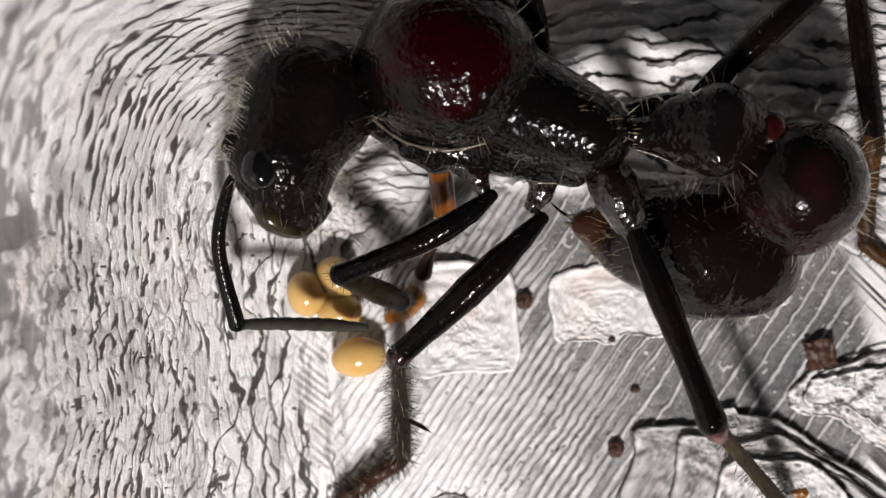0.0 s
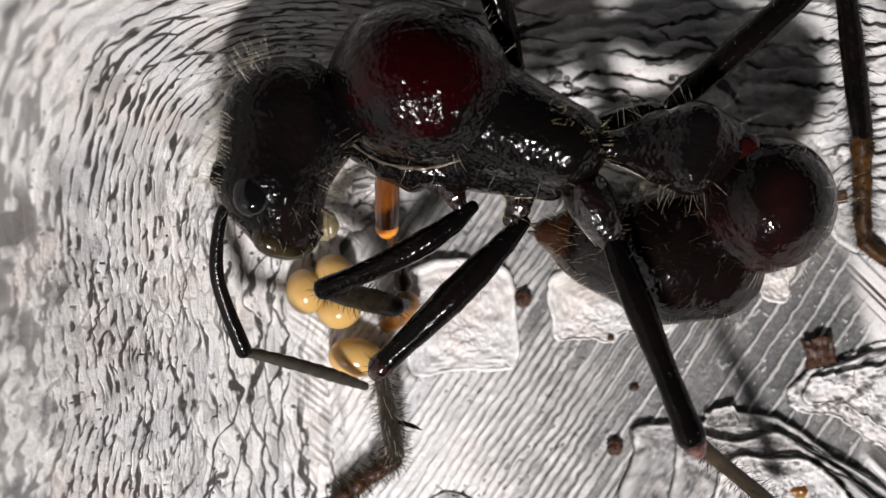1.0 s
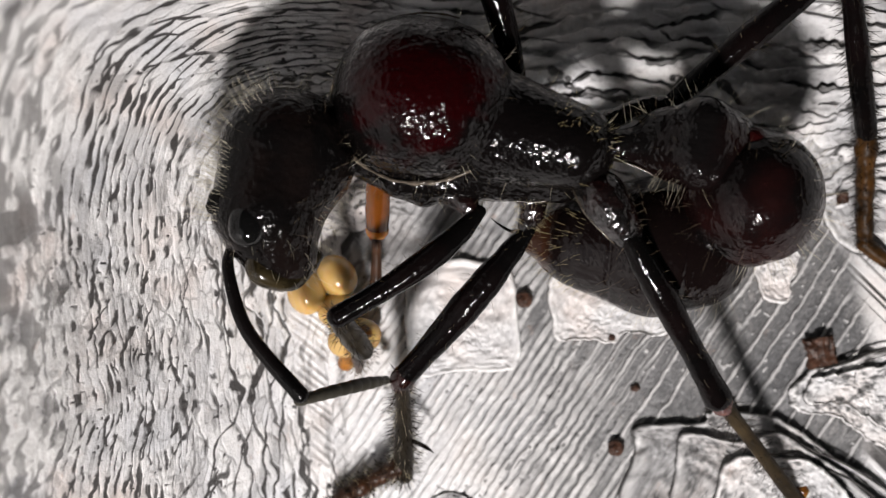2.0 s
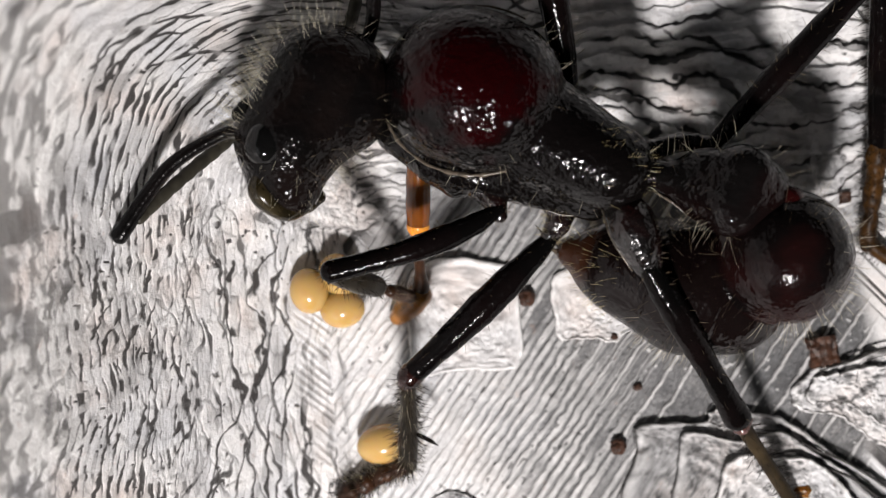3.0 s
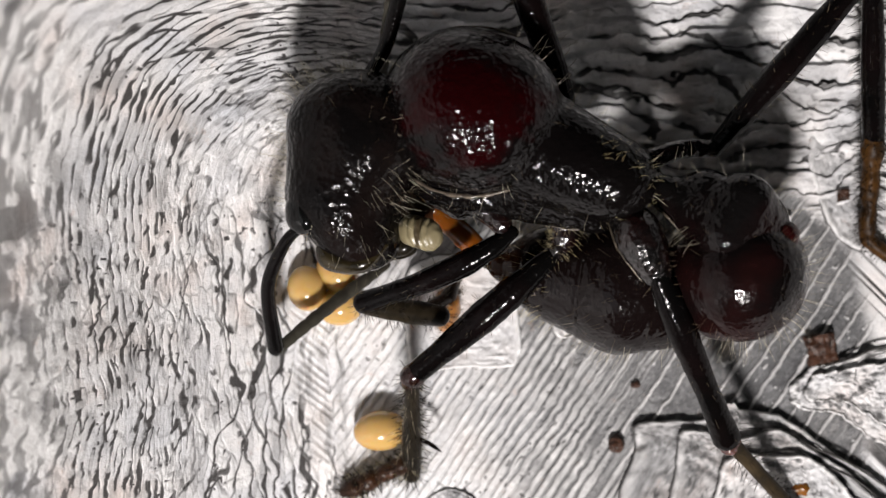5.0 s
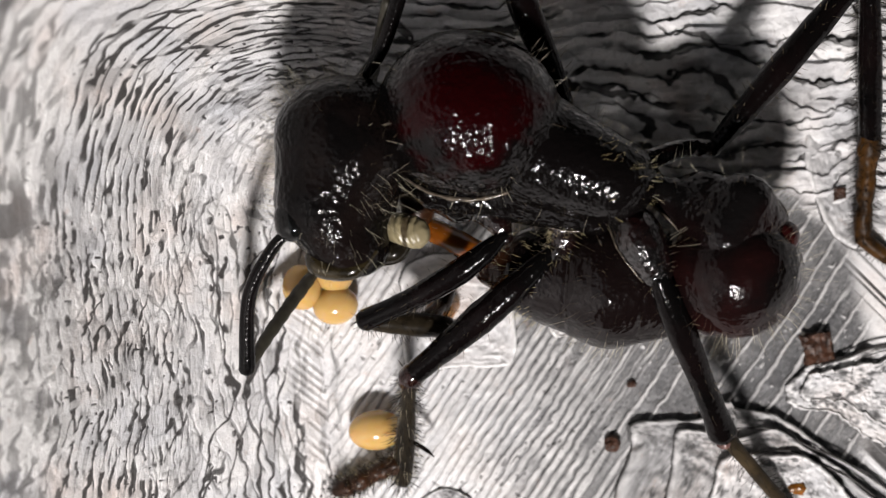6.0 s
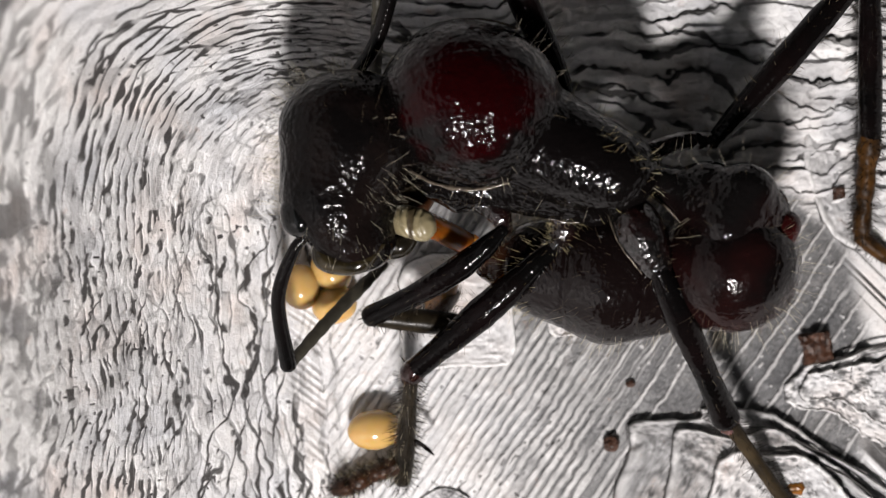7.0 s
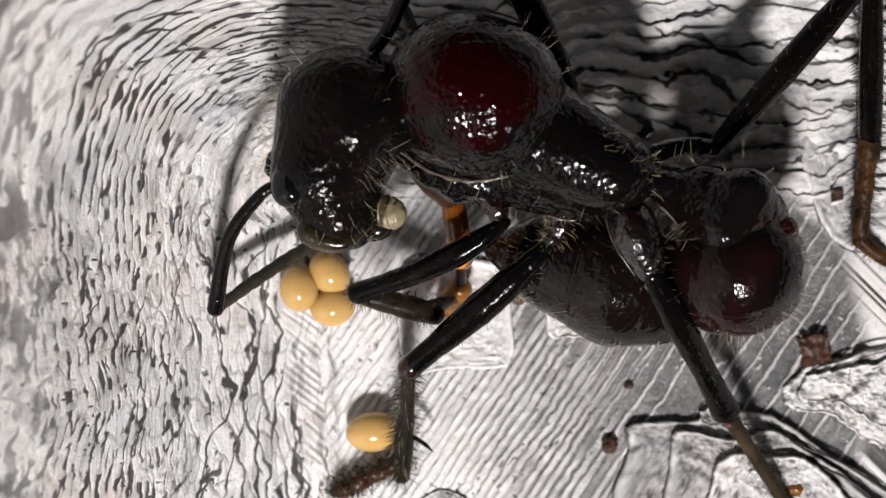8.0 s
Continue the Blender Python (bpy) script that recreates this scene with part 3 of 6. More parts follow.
def build_head():
    # local: x to the crown side, -y to the mouth, z to the near cheek
    me = body_mesh("head", (0, 0, 0), [
        ((-0.10, 1.15, 0), (-0.25, -0.6, 0), 1.42, 1.38, 1.18),
        ((0.55, 1.2, -0.1), (0.75, 0.7, -0.1), 1.35, 1.3, 1.15),
        ((-0.2, -0.6, 0), (0.05, -1.75, 0), 1.3, 0.75, 1.15),
        ((0.1, -1.7, 0), (0.35, -1.95, 0), 0.75, 0.6, 1.3),
    ], HEAD, 6, 0.25, 0.03, 5.0, 7)
    ob = part("head", me, ant, "matt black ant head with finely pitted surface and bristles")
    part("head_bristle", bristles("head_bristle", me, 200, 0.7, HAIR, 11, (0, 0.35, 0), lambda c, n: abs(n.z) < 0.85, 0.0028), ob, "stiff golden bristles", "stuff")
    eye = body_mesh("eye", (0, 0, 0), [((0, 0.08, 0), (0, -0.08, 0), 0.5, 0.5, 0.8)], EYE, 4)
    e = part("eye", eye, ob, "round glossy black compound eye")
    e.location = mm(-0.62, -1.0, 1.38)
    e2 = part("eye", eye, ob, "round glossy black compound eye")
    e2.location = mm(-0.62, -1.0, -1.38)
    for side in (1, -1):
        socket = tube("antenna_socket", ((-1.0, -0.2, 0.6 * side), (-1.38, -0.32, 0.7 * side), (-1.62, -0.55, 0.7 * side)), (0.42, 0.36, 0.22), LIMB, 16)
        part("antenna_socket", socket, ob)
    near_jaw = tube("mandible", ((-0.45, -1.9, 0.7), (-0.3, -2.25, 0.72), (0.4, -2.42, 0.4), (1.05, -2.05, 0.06)), (0.3, 0.34, 0.3, 0.07), MANDIBLE, 18, 1.2)
    part("mandible", near_jaw, ob, "curved dark amber mandible")
    far_jaw = tube("mandible", ((-0.3, -1.7, -0.7), (0.1, -2.0, -0.95), (0.6, -2.05, -1.2), (1.0, -1.75, -1.3)), (0.3, 0.42, 0.36, 0.2), FARJAW, 18, 1.2)
    part("mandible", far_jaw, ob, "curved dark amber mandible")
    edge = tube("mouth_edge", ((-0.62, -1.70, 0.62), (-0.22, -2.16, 0.60), (0.40, -2.32, 0.62), (0.82, -2.10, 0.36)), (0.02, 0.035, 0.04, 0.02), RIM, 8, lump=0.6)
    part("mouth_edge", edge, ob, "pale brown rim above the mandibles")
    snout = lambda c, n: c.y < -1.35 and n.z > 0.1
    part("mouth_bristle", bristles("mouth_bristle", me, 28, 0.42, FRINGE, 51, (0.15, -0.9, 0), snout, 0.0034), ob, "bright golden bristles above the mouth", "stuff")
    lip = body_mesh("labium", (0, 0, 0), [
        ((-0.36, 0.14, 0), (0.18, -0.06, 0), 0.42, 0.40, 0.9),
        ((-0.10, 0.22, 0.05), (0.22, 0.20, 0), 0.22, 0.16, 0.9),
    ], MOUTH, 5, 0.08, 0.05, 6.0, 21, ((-0.28, 0.05, 0.03), (-0.06, 0.06, 0.035), (0.16, 0.06, 0.035), (0.36, 0.05, 0.03)))
    PARTS["labium"] = part("labium", lip, ob, "pale greenish cream mouth flap")
    return ob


PARTS["head"] = build_head()


def antenna(tag):
    s = tube("scape", ((0, 0, 0), (0.6, -0.32, 0.08), (2.2, -0.52, 0.12), (4.35, 0, 0)), (0.13, 0.17, 0.20, 0.235), STALK, 18)
    scape = part("scape", s, ant, "smooth black antenna shaft")
    part("scape_bristle", bristles("scape_bristle", s, 40, 0.18, HAIR, 13, thick=0.006), scape, "", "stuff")
    f = tube("funiculus", ((0, 0, 0), (1.4, 0.06, 0.1), (3.0, 0.05, 0.06), (4.3, 0, 0)), (0.15, 0.19, 0.2, 0.13), FUNICLE, 16, 1.0, 0.12, 10)
    PARTS["scape" + tag], PARTS["funic" + tag] = scape, part("funiculus", f, ant, "ringed olive-brown antenna whip")


antenna("")
antenna("2")


def fringe(ob, count, length, seed, lean=(0, 0, 0), thick=0.0038, keep=lambda c: True, flat=0.45):
    me = bristles("fringe_bristle", ob.data, count, length, FRINGE, seed, lean, lambda c, n: abs(n.z) < flat and keep(c), thick, 0.3)
    part("fringe_bristle", me, ob, "long pale golden bristles", "stuff")


def leg_piece(key, name, length, radii, mat, hairs, hair_length, label="", bow=0.0, sway=0.0, hair_mat=None, seed=1, thick=0.006, rings=0):
    n = len(radii)
    path = [(length * i / (n - 1), sway * math.sin(math.pi * (i / (n - 1)) ** 0.8), bow * math.sin(math.pi * i / (n - 1))) for i in range(n)]
    me = tube(name, path, radii, mat, 24, 1.0, 0.22 if rings else 0.0, rings, 0.15 if rings else 0.035)
    ob = part(name, me, ant, label)
    if hairs:
        part(name + "_bristle", bristles(name + "_bristle", me, hairs, hair_length, hair_mat or HAIR, seed, (0.35, 0, 0), thick=thick), ob, "", "stuff")
    PARTS[key] = ob
    return ob


leg_piece("femur1", "femur", 4.85, (0.17, 0.30, 0.36, 0.35, 0.31, 0.30, 0.32), LIMB, 70, 0.28, "glossy black thigh", 0.2, 0.22)
leg_piece("tibia1", "tibia", 2.4, (0.26, 0.32, 0.35, 0.30), SHIN, 200, 0.32, "bristly dark shin", 0.0, hair_mat=DARK, thick=0.01)
leg_piece("tarsus1", "tarsus", 1.9, (0.18, 0.22, 0.2, 0.16, 0.1), TARSUS, 140, 0.3, "hairy brown foot")
leg_piece("femur2", "femur", 5.65, (0.2, 0.33, 0.43, 0.45, 0.40, 0.34, 0.33), LIMB, 90, 0.3, "glossy black thigh", 0.2, 0.05)
shin = leg_piece("tibia2", "tibia", 3.75, (0.2, 0.22, 0.27, 0.30, 0.26), SHIN, 380, 0.42, "bristly dark brown shin", 0.0, hair_mat=DARK, thick=0.011)
part("spur", tube("spur", ((2.25, 0.28, 0.1), (2.45, 0.6, 0.12), (2.72, 0.85, 0.08)), (0.07, 0.07, 0.02), LIMB, 8), shin, "short curved black spur")
part("knee", tube("knee", ((5.45, 0.0, 0.02), (5.65, 0.02, 0.0), (5.85, 0.06, -0.08)), (0.345, 0.36, 0.26), JOINT, 18), PARTS["femur2"], "coppery knee joint")
leg_piece("tarsus2", "tarsus", 2.25, (0.28, 0.30, 0.27, 0.31, 0.34, 0.24), TARSUS, 420, 0.34, "hairy dark brown foot", hair_mat=DARK, thick=0.011, rings=4)
part("golden_bristle", bristles("golden_bristle", PARTS["tarsus2"].data, 160, 0.4, TUFT, 41, thick=0.003), PARTS["tarsus2"], "golden bristles", "stuff")
part("golden_bristle", bristles("golden_bristle", PARTS["tibia2"].data, 120, 0.4, FRINGE, 42, (0.9, 0, 0), thick=0.0038), PARTS["tibia2"], "golden bristles", "stuff")
leg_piece("femur3", "femur", 5.5, (0.3, 0.38, 0.41, 0.37, 0.34, 0.36, 0.41), LIMB, 40, 0.3, "glossy black thigh", 0.15)
knee = part("knee", tube("knee", ((5.5, 0, 0), (5.75, 0.02, -0.03), (5.95, 0.05, -0.06)), (0.34, 0.31, 0.2), PINK, 18, lump=0.3), PARTS["femur3"], "shiny reddish brown knee joint")
leg_piece("tibia3", "tibia", 5.6, (0.25, 0.2, 0.2, 0.22, 0.2), OLIVE, 220, 0.4, "olive brown shin", hair_mat=DARK, thick=0.01)
leg_piece("femur6", "femur", 6.9, (0.24, 0.34, 0.40, 0.38, 0.32, 0.3), LIMB, 100, 0.35, "glossy black thigh", 0.15)
leg_piece("tibia6", "tibia", 5.6, (0.26, 0.3, 0.34, 0.34, 0.32), LIMB, 300, 0.42, "bristly black shin", hair_mat=DARK, thick=0.011)
leg_piece("tarsus6", "tarsus", 3.3, (0.33, 0.33, 0.29, 0.27, 0.26), GOLDFOOT, 320, 0.34, "hairy golden brown foot", hair_mat=DARK, thick=0.011, rings=3)
leg_piece("claw6", "foot_tip", 1.2, (0.24, 0.24, 0.22, 0.15), GOLDFOOT, 90, 0.3, hair_mat=DARK, thick=0.011)
leg_piece("femur5", "femur", 5.2, (0.28, 0.38, 0.42, 0.38, 0.3), LIMB, 110, 0.4, "black thigh", 0.1)
leg_piece("tibia4", "tibia", 2.2, (0.3, 0.34, 0.35, 0.32), AMBER, 30, 0.3, "translucent amber shin")
part("joint", tube("joint", ((2.1, 0, 0.02), (2.2, 0, 0.02), (2.3, 0, 0)), (0.325, 0.33, 0.28), HONEY, 20), PARTS["tibia4"], "glowing honey-coloured joint")
leg_piece("femur4", "femur", 2.4, (0.40, 0.60, 0.60, 0.4), TARSUS, 90, 0.3, "dark brown thigh of the far fore leg")
leg_piece("meta4", "metatarsus", 2.2, (0.16, 0.14, 0.16, 0.26), TARSUS, 60, 0.25)
leg_piece("tarsus4", "tarsus", 1.2, (0.36, 0.40, 0.36, 0.24), BROWNAMBER, 90, 0.3, "amber brown foot")


def build_waist():
    me = body_mesh("petiole", (2.2, 0, 0.2), [
        ((-0.1, 0, 0), (1.4, -0.05, 0), 0.36, 0.50, 1.0),
        ((1.75, 0.42, 0.25), (1.95, 0.30, 0.25), 0.42, 0.55, 1.0),
        ((2.05, 0.0, 0.15), (3.2, 0.1, 0.15), 0.86, 0.98, 1.0),
        ((2.60, -0.45, 0.85), (2.75, 0.55, 0.85), 0.72, 0.72, 1.0),
        ((2.9, 0, 0), (3.9, 0, 0), 0.7, 0.45, 1.0),
    ], WAIST, 6, 0.22, 0.06, 3.0, 9)
    ob = part("petiole", me, ant, "knobbed dark waist segment")
    part("petiole_bristle", bristles("petiole_bristle", me, 60, 0.55, HAIR, 15, thick=0.003), ob, "", "stuff")
    part("waist_edge", tube("waist_edge", ((0.1, -0.38, 0.25), (0.8, -0.52, 0.30), (1.5, -0.78, 0.25), (2.0, -1.0, 0.1)), (0.02, 0.035, 0.03, 0.015), RIM, 8, lump=0.6), ob, "pale membrane edge along the waist")
    ring = body_mesh("waist_ring", (4.15, 0, 0.5), [((4.1, -0.12, 0.5), (4.1, 0.16, 0.5), 0.42, 0.42, 1.0)], REDRING, 4)
    part("waist_ring", ring, ob, "dark red glossy joint before the abdomen")
    PARTS["petiole"] = ob
    g1 = body_mesh("gaster_front", (0, 0, 0), [
        ((-0.10, 0, 0.1), (0.15, 0, 0), 1.85, 1.8, 1.0),
        ((-0.6, 0, 0.6), (0, 0, 0.3), 1.1, 1.1, 1.0),
    ], GASTER, 6, 0.15, 0.05, 2.2, 5)
    ob = part("gaster_front", g1, ant, "glossy round dark brown first abdomen segment")
    part("gaster_bristle", bristles("gaster_bristle", g1, 260, 0.65, HAIR, 17, where=lambda c, n: abs(n.z) < 0.8, thick=0.0028), ob, "", "stuff")
    PARTS["gaster1"] = ob
    g2 = body_mesh("gaster", (0, 0, 0), [
        ((-1.25, 0.1, 0), (0, 0, 0), 1.4, 1.78, 1.0),
        ((0, 0, 0), (2.0, 0, 0), 1.78, 1.15, 1.0),
        ((2.0, 0, 0), (3.4, 0, 0), 1.15, 0.38, 1.0),
    ], TAIL, 6, 0.3, 0.05, 2.2, 6, ((1.2, 0.05, 0.05), (2.2, 0.05, 0.05), (2.9, 0.04, 0.05), (-0.9, 0.03, 0.05)))
    ob = part("gaster", g2, ant, "glossy dark brown banded abdomen tapering to a point")
    part("gaster_bristle", bristles("gaster_bristle", g2, 320, 0.55, HAIR, 19, (0.4, 0, 0), thick=0.0028), ob, "", "stuff")
    for side in (1, -1):
        tip = tube("sting_sheath", ((3.2, 0.1 * side, 0), (3.6, 0.14 * side, 0.05), (3.95, 0.1 * side, 0.05)), (0.12, 0.1, 0.05), RIM, 10)
        part("sting_sheath", tip, ob, "pale brown tip plate")
    part("sting", tube("sting", ((3.5, 0.0, 0.0), (4.1, -0.16, 0.0), (4.55, -0.42, -0.05)), (0.07, 0.045, 0.012), LIMB, 8), ob, "thin curved black sting")
    tail = lambda c, n: c.x > 1.9
    part("tail_bristle", bristles("tail_bristle", g2, 170, 0.34, TUFT, 53, (0.7, 0, 0), tail, 0.0038), ob, "dense golden bristles on the tail end", "stuff")
    PARTS["gaster2"] = ob


build_waist()
fringe(PARTS["head"], 300, 0.9, 31, (-0.25, 0.35, 0), 0.0046, lambda c: c.x < 0.1 and c.y > -0.9, 0.72)
fringe(PARTS["head"], 60, 0.7, 36, (0.2, -0.3, 0), 0.003, lambda c: c.x >= 0.2)
fringe(PARTS["gaster1"], 110, 0.75, 32, thick=0.0044)
fringe(PARTS["gaster2"], 130, 0.6, 33, (0.4, 0, 0))
fringe(PARTS["petiole"], 60, 0.8, 34, thick=0.0036)
fringe(PARTS["thorax"], 55, 0.6, 35)


# ---- eggs ----
def egg(size, long):
    me = body_mesh("egg", (0, 0, 0), [((0, 0, 0), (0, 0, 0), size, size, 1.0)], EGG, 5, 0.1)
    me.transform(Matrix.Diagonal((1 + long / size, 1, 1, 1)))
    return tagged(new("egg", me), "smooth cream-yellow ant egg lying on the grey crust", "egg", "eggs under the ant")


egg_a = egg(0.56, 0.10)
egg_a.matrix_world = Matrix.Translation(Vector((-3.98, -1.24, 0.75)) * MM) @ pose(0, 0, 0, 0, 0, 100)
copy_thing(egg_a, Matrix.Translation(Vector((-3.11, -0.78, 0.62)) * MM) @ pose(0, 0, 0, 0, 0, 130))
copy_thing(egg_a, Matrix.Translation(Vector((-3.02, -1.76, 0.55)) * MM) @ pose(0, 0, 0, 0, 0, 10))
rolling_egg = egg(0.58, 0.22)


# ---- crust plates and crumbs on the floor ----
def plate(outline, low, high, parent, label="", wobble=0.03, seed=1, ridge=0.5, swirl=0.0, flaky=-0.2):
    """A thin slab with a rounded, uneven rim."""
    rng = random.Random(seed)
    pts = [Vector((x, y, 0)) for x, y in outline]
    n = len(pts)
    fine = []
    for i in range(n):
        a, b, c, d = pts[i - 1], pts[i], pts[(i + 1) % n], pts[(i + 2) % n]
        for k in range(14):
            t = k / 14
            p = 0.5 * (2 * b + (c - a) * t + (2 * a - 5 * b + 4 * c - d) * t * t + (3 * b - a - 3 * c + d) * t ** 3)
            drift = Vector((noise.noise(p * 1.6), noise.noise(p * 1.6 + Vector((9, 0, 0))), 0)) * 3.0
            drift += Vector((noise.noise(p * 5), noise.noise(p * 5 + Vector((9, 0, 0))), 0)) * 1.5
            drift += Vector((rng.uniform(-1, 1), rng.uniform(-1, 1), 0)) * 0.3
            fine.append(p + drift * wobble)
    mid = sum(fine, Vector()) / len(fine)
    m = len(fine)
    verts, faces, shine, zone, darkened = [], [], [], [], []
    levels = [(1.02, low - 0.06, 0.0), (1.012, low + 0.03, 0.0), (1.0, low - 0.03, 0.0), (1.0, low + 0.6 * (high - low), 0.5), (0.985, high, 1.0), (0.955, high + 0.035, 1.0), (0.92, high + 0.02, 0.9), (0.885, high - 0.03, 0.3)]
    levels += [(0.88 * (1 - k / 44), high - 0.035, 0.1) for k in range(1, 44)]
    for shrink, z, pale in levels:
        for p in fine:
            q = mid + (p - mid) * shrink
            lift = 0.07 * (noise.noise(q * 1.7) + 0.8 * noise.noise(q * 4) + 0.6 * noise.noise(q * 11)) + swirl * math.sin(9 * noise.noise(q * 0.8) + 6 * q.y)
            verts.append((q.x, q.y, z + (lift if z > low else 0)))
            patchy = noise.noise(q * 2.3) + 0.7 * noise.noise(q * 6.1) + 0.5 * noise.noise(q * 15)
            shine.append(pale * (0.3 + 0.7 * ridge) * max(0, min(1, 0.6 + 0.6 * noise.noise(q * 4) + 0.5 * noise.noise(q * 12))))
            zone.append(ridge * (0.75 if patchy > flaky else 0.12) + 0.3 * noise.noise(q * 9))
            # dark round the outer side of the slab, and in the most flaked patches
            darkened.append(0.85 if shrink >= 1.0 else 0.7 if patchy < flaky - 0.35 else 0.0)
    verts.append((mid.x, mid.y, high - 0.03))
    shine.append(0.1)
    zone.append(ridge * 0.5)
    darkened.append(0.0)
    for j in range(len(levels) - 1):
        for k in range(m):
            k2 = (k + 1) % m
            faces.append((j * m + k, j * m + k2, (j + 1) * m + k2, (j + 1) * m + k))
    for k in range(m):
        faces.append(((len(levels) - 1) * m + k, (len(levels) - 1) * m + (k + 1) % m, len(verts) - 1))
    me = mesh_from("crust_plate", verts, faces, GROUND)
    me.attributes.new("ridge", "FLOAT", "POINT").data.foreach_set("value", shine)
    me.attributes.new("zone", "FLOAT", "POINT").data.foreach_set("value", zone)
    me.attributes.new("grime_shade", "FLOAT", "POINT").data.foreach_set("value", darkened)
    bm = bmesh.new()
    bm.from_mesh(me)
    bmesh.ops.recalc_face_normals(bm, faces=bm.faces)
    bm.to_mesh(me)
    bm.free()
    return part("crust_plate", me, parent, label)


plate(((-0.81, -0.48), (1.76, -0.48), (2.17, -1.97), (2.22, -3.30), (1.76, -3.57), (0.27, -3.60), (-0.90, -3.66), (-1.14, -1.97)), 0, 0.14, GROUND_SHEET, "pale raised crust plate with a white rim", 0.02, 3, 0.95, 0.012, -1.2)
plate(((3.33, -0.65), (6.57, -0.48), (6.73, -2.39), (5.41, -2.47), (4.83, -2.74), (4.08, -2.64), (3.33, -2.70), (3.18, -2.14)), 0, 0.12, GROUND_SHEET, "pale raised crust plate with a white rim", 0.03, 4, 0.95, 0.0, -1.2)
plate(((5.70, -8.61), (5.57, -5.95), (5.70, -5.16), (7.48, -5.09), (7.73, -4.76), (9.05, -4.79), (10.21, -5.16), (11.21, -5.95), (13.00, -7.05), (14.19, -8.61)), 0, 0.26, GROUND_SHEET, "stepped grey crust plate", 0.025, 5, 0.28, 0.03, -0.2)
plate(((6.90, -8.61), (6.73, -6.62), (6.83, -5.54), (7.31, -5.37), (8.56, -5.59), (9.72, -5.32), (10.71, -5.95), (11.87, -6.70), (13.36, -8.61)), 0.2, 0.52, GROUND_SHEET, "stepped grey crust plate", 0.025, 6, 0.28, 0.03, -0.2)
plate(((8.14, -8.61), (7.93, -6.78), (8.39, -6.04), (9.55, -6.05), (10.71, -6.20), (11.71, -7.11), (12.37, -8.61)), 0.45, 0.76, GROUND_SHEET, "stepped grey crust plate", 0.03, 7, 0.8, 0.02, -0.25)
plate(((7.62, -5.10), (7.78, -4.72), (8.15, -4.60), (8.55, -4.74), (8.60, -5.10), (8.10, -5.22)), 0.2, 0.34, GROUND_SHEET, "small pale crust lobe", 0.06, 23, 0.5)
plate(((10.15, -4.54), (10.21, -4.05), (10.71, -3.55), (11.71, -3.30), (13.00, -2.84), (14.86, -2.64), (15.02, -6.12), (13.00, -5.95), (12.20, -5.46), (11.54, -4.99), (10.71, -4.76)), 0, 0.2, GROUND_SHEET, "white flaking crust plate", 0.045, 8, 0.9, 0.0, -0.05)
plate(((10.55, -4.45), (10.72, -3.86), (11.30, -3.62), (12.20, -3.50), (13.60, -3.10), (14.80, -3.00), (14.90, -5.60), (13.20, -5.40), (12.30, -4.90), (11.50, -4.55)), 0.16, 0.34, GROUND_SHEET, "white flaking crust layer", 0.06, 14, 1.0, 0.0, -0.1)
plate(((10.63, 2.67), (11.04, 4.16), (13.00, 4.83), (15.02, 4.49), (15.02, -0.15), (12.62, -0.18), (11.71, 0.10), (11.04, 1.01)), 0, 0.15, GROUND_SHEET, "white smooth crust plate", 0.02, 9, 0.62, 0.03, -0.7)


plate(((-0.60, -7.69), (-0.32, -7.28), (0.18, -7.11), (0.73, -7.28), (1.01, -7.69), (0.27, -8.44)), 0, 0.1, GROUND_SHEET, "", 0.005, 13, 0.6)


plate(((9.30, 0.55), (9.95, 0.92), (10.22, 0.35), (10.34, -0.35), (10.18, -1.05), (9.98, -1.58), (9.40, -1.45), (9.05, -0.50)), 0, 0.2, GROUND_SHEET, "pale ragged crust plate", 0.05, 15, 1.0, 0.0, -0.5)


def fibre(path, thick):
    me = tube("fibre", path, [thick * 0.6] + [thick] * (len(path) - 2) + [thick * 0.5], GRIT, 6)
    return tagged(new("fibre", me), "thin black fibre lying across the grey crust", "fibre", "fibres on the floor")


fibre(((8.57, -5.32, 0.45), (9.72, -5.35, 0.48), (10.70, -5.85, 0.45), (11.71, -6.27, 0.35), (13.20, -7.21, 0.30)), 0.035)
fibre(((9.29, -5.99, 0.60), (10.18, -5.96, 0.62), (11.00, -6.35, 0.60), (12.00, -6.82, 0.50), (13.08, -7.73, 0.45)), 0.03)
fibre(((10.90, -3.56, 0.30), (11.88, -3.26, 0.32), (12.54, -2.99, 0.30), (13.53, -2.74, 0.30)), 0.04)
fibre(((11.97, -3.86, 0.30), (12.04, -3.48, 0.34), (12.46, -3.20, 0.30), (13.53, -2.94, 0.30)), 0.02)


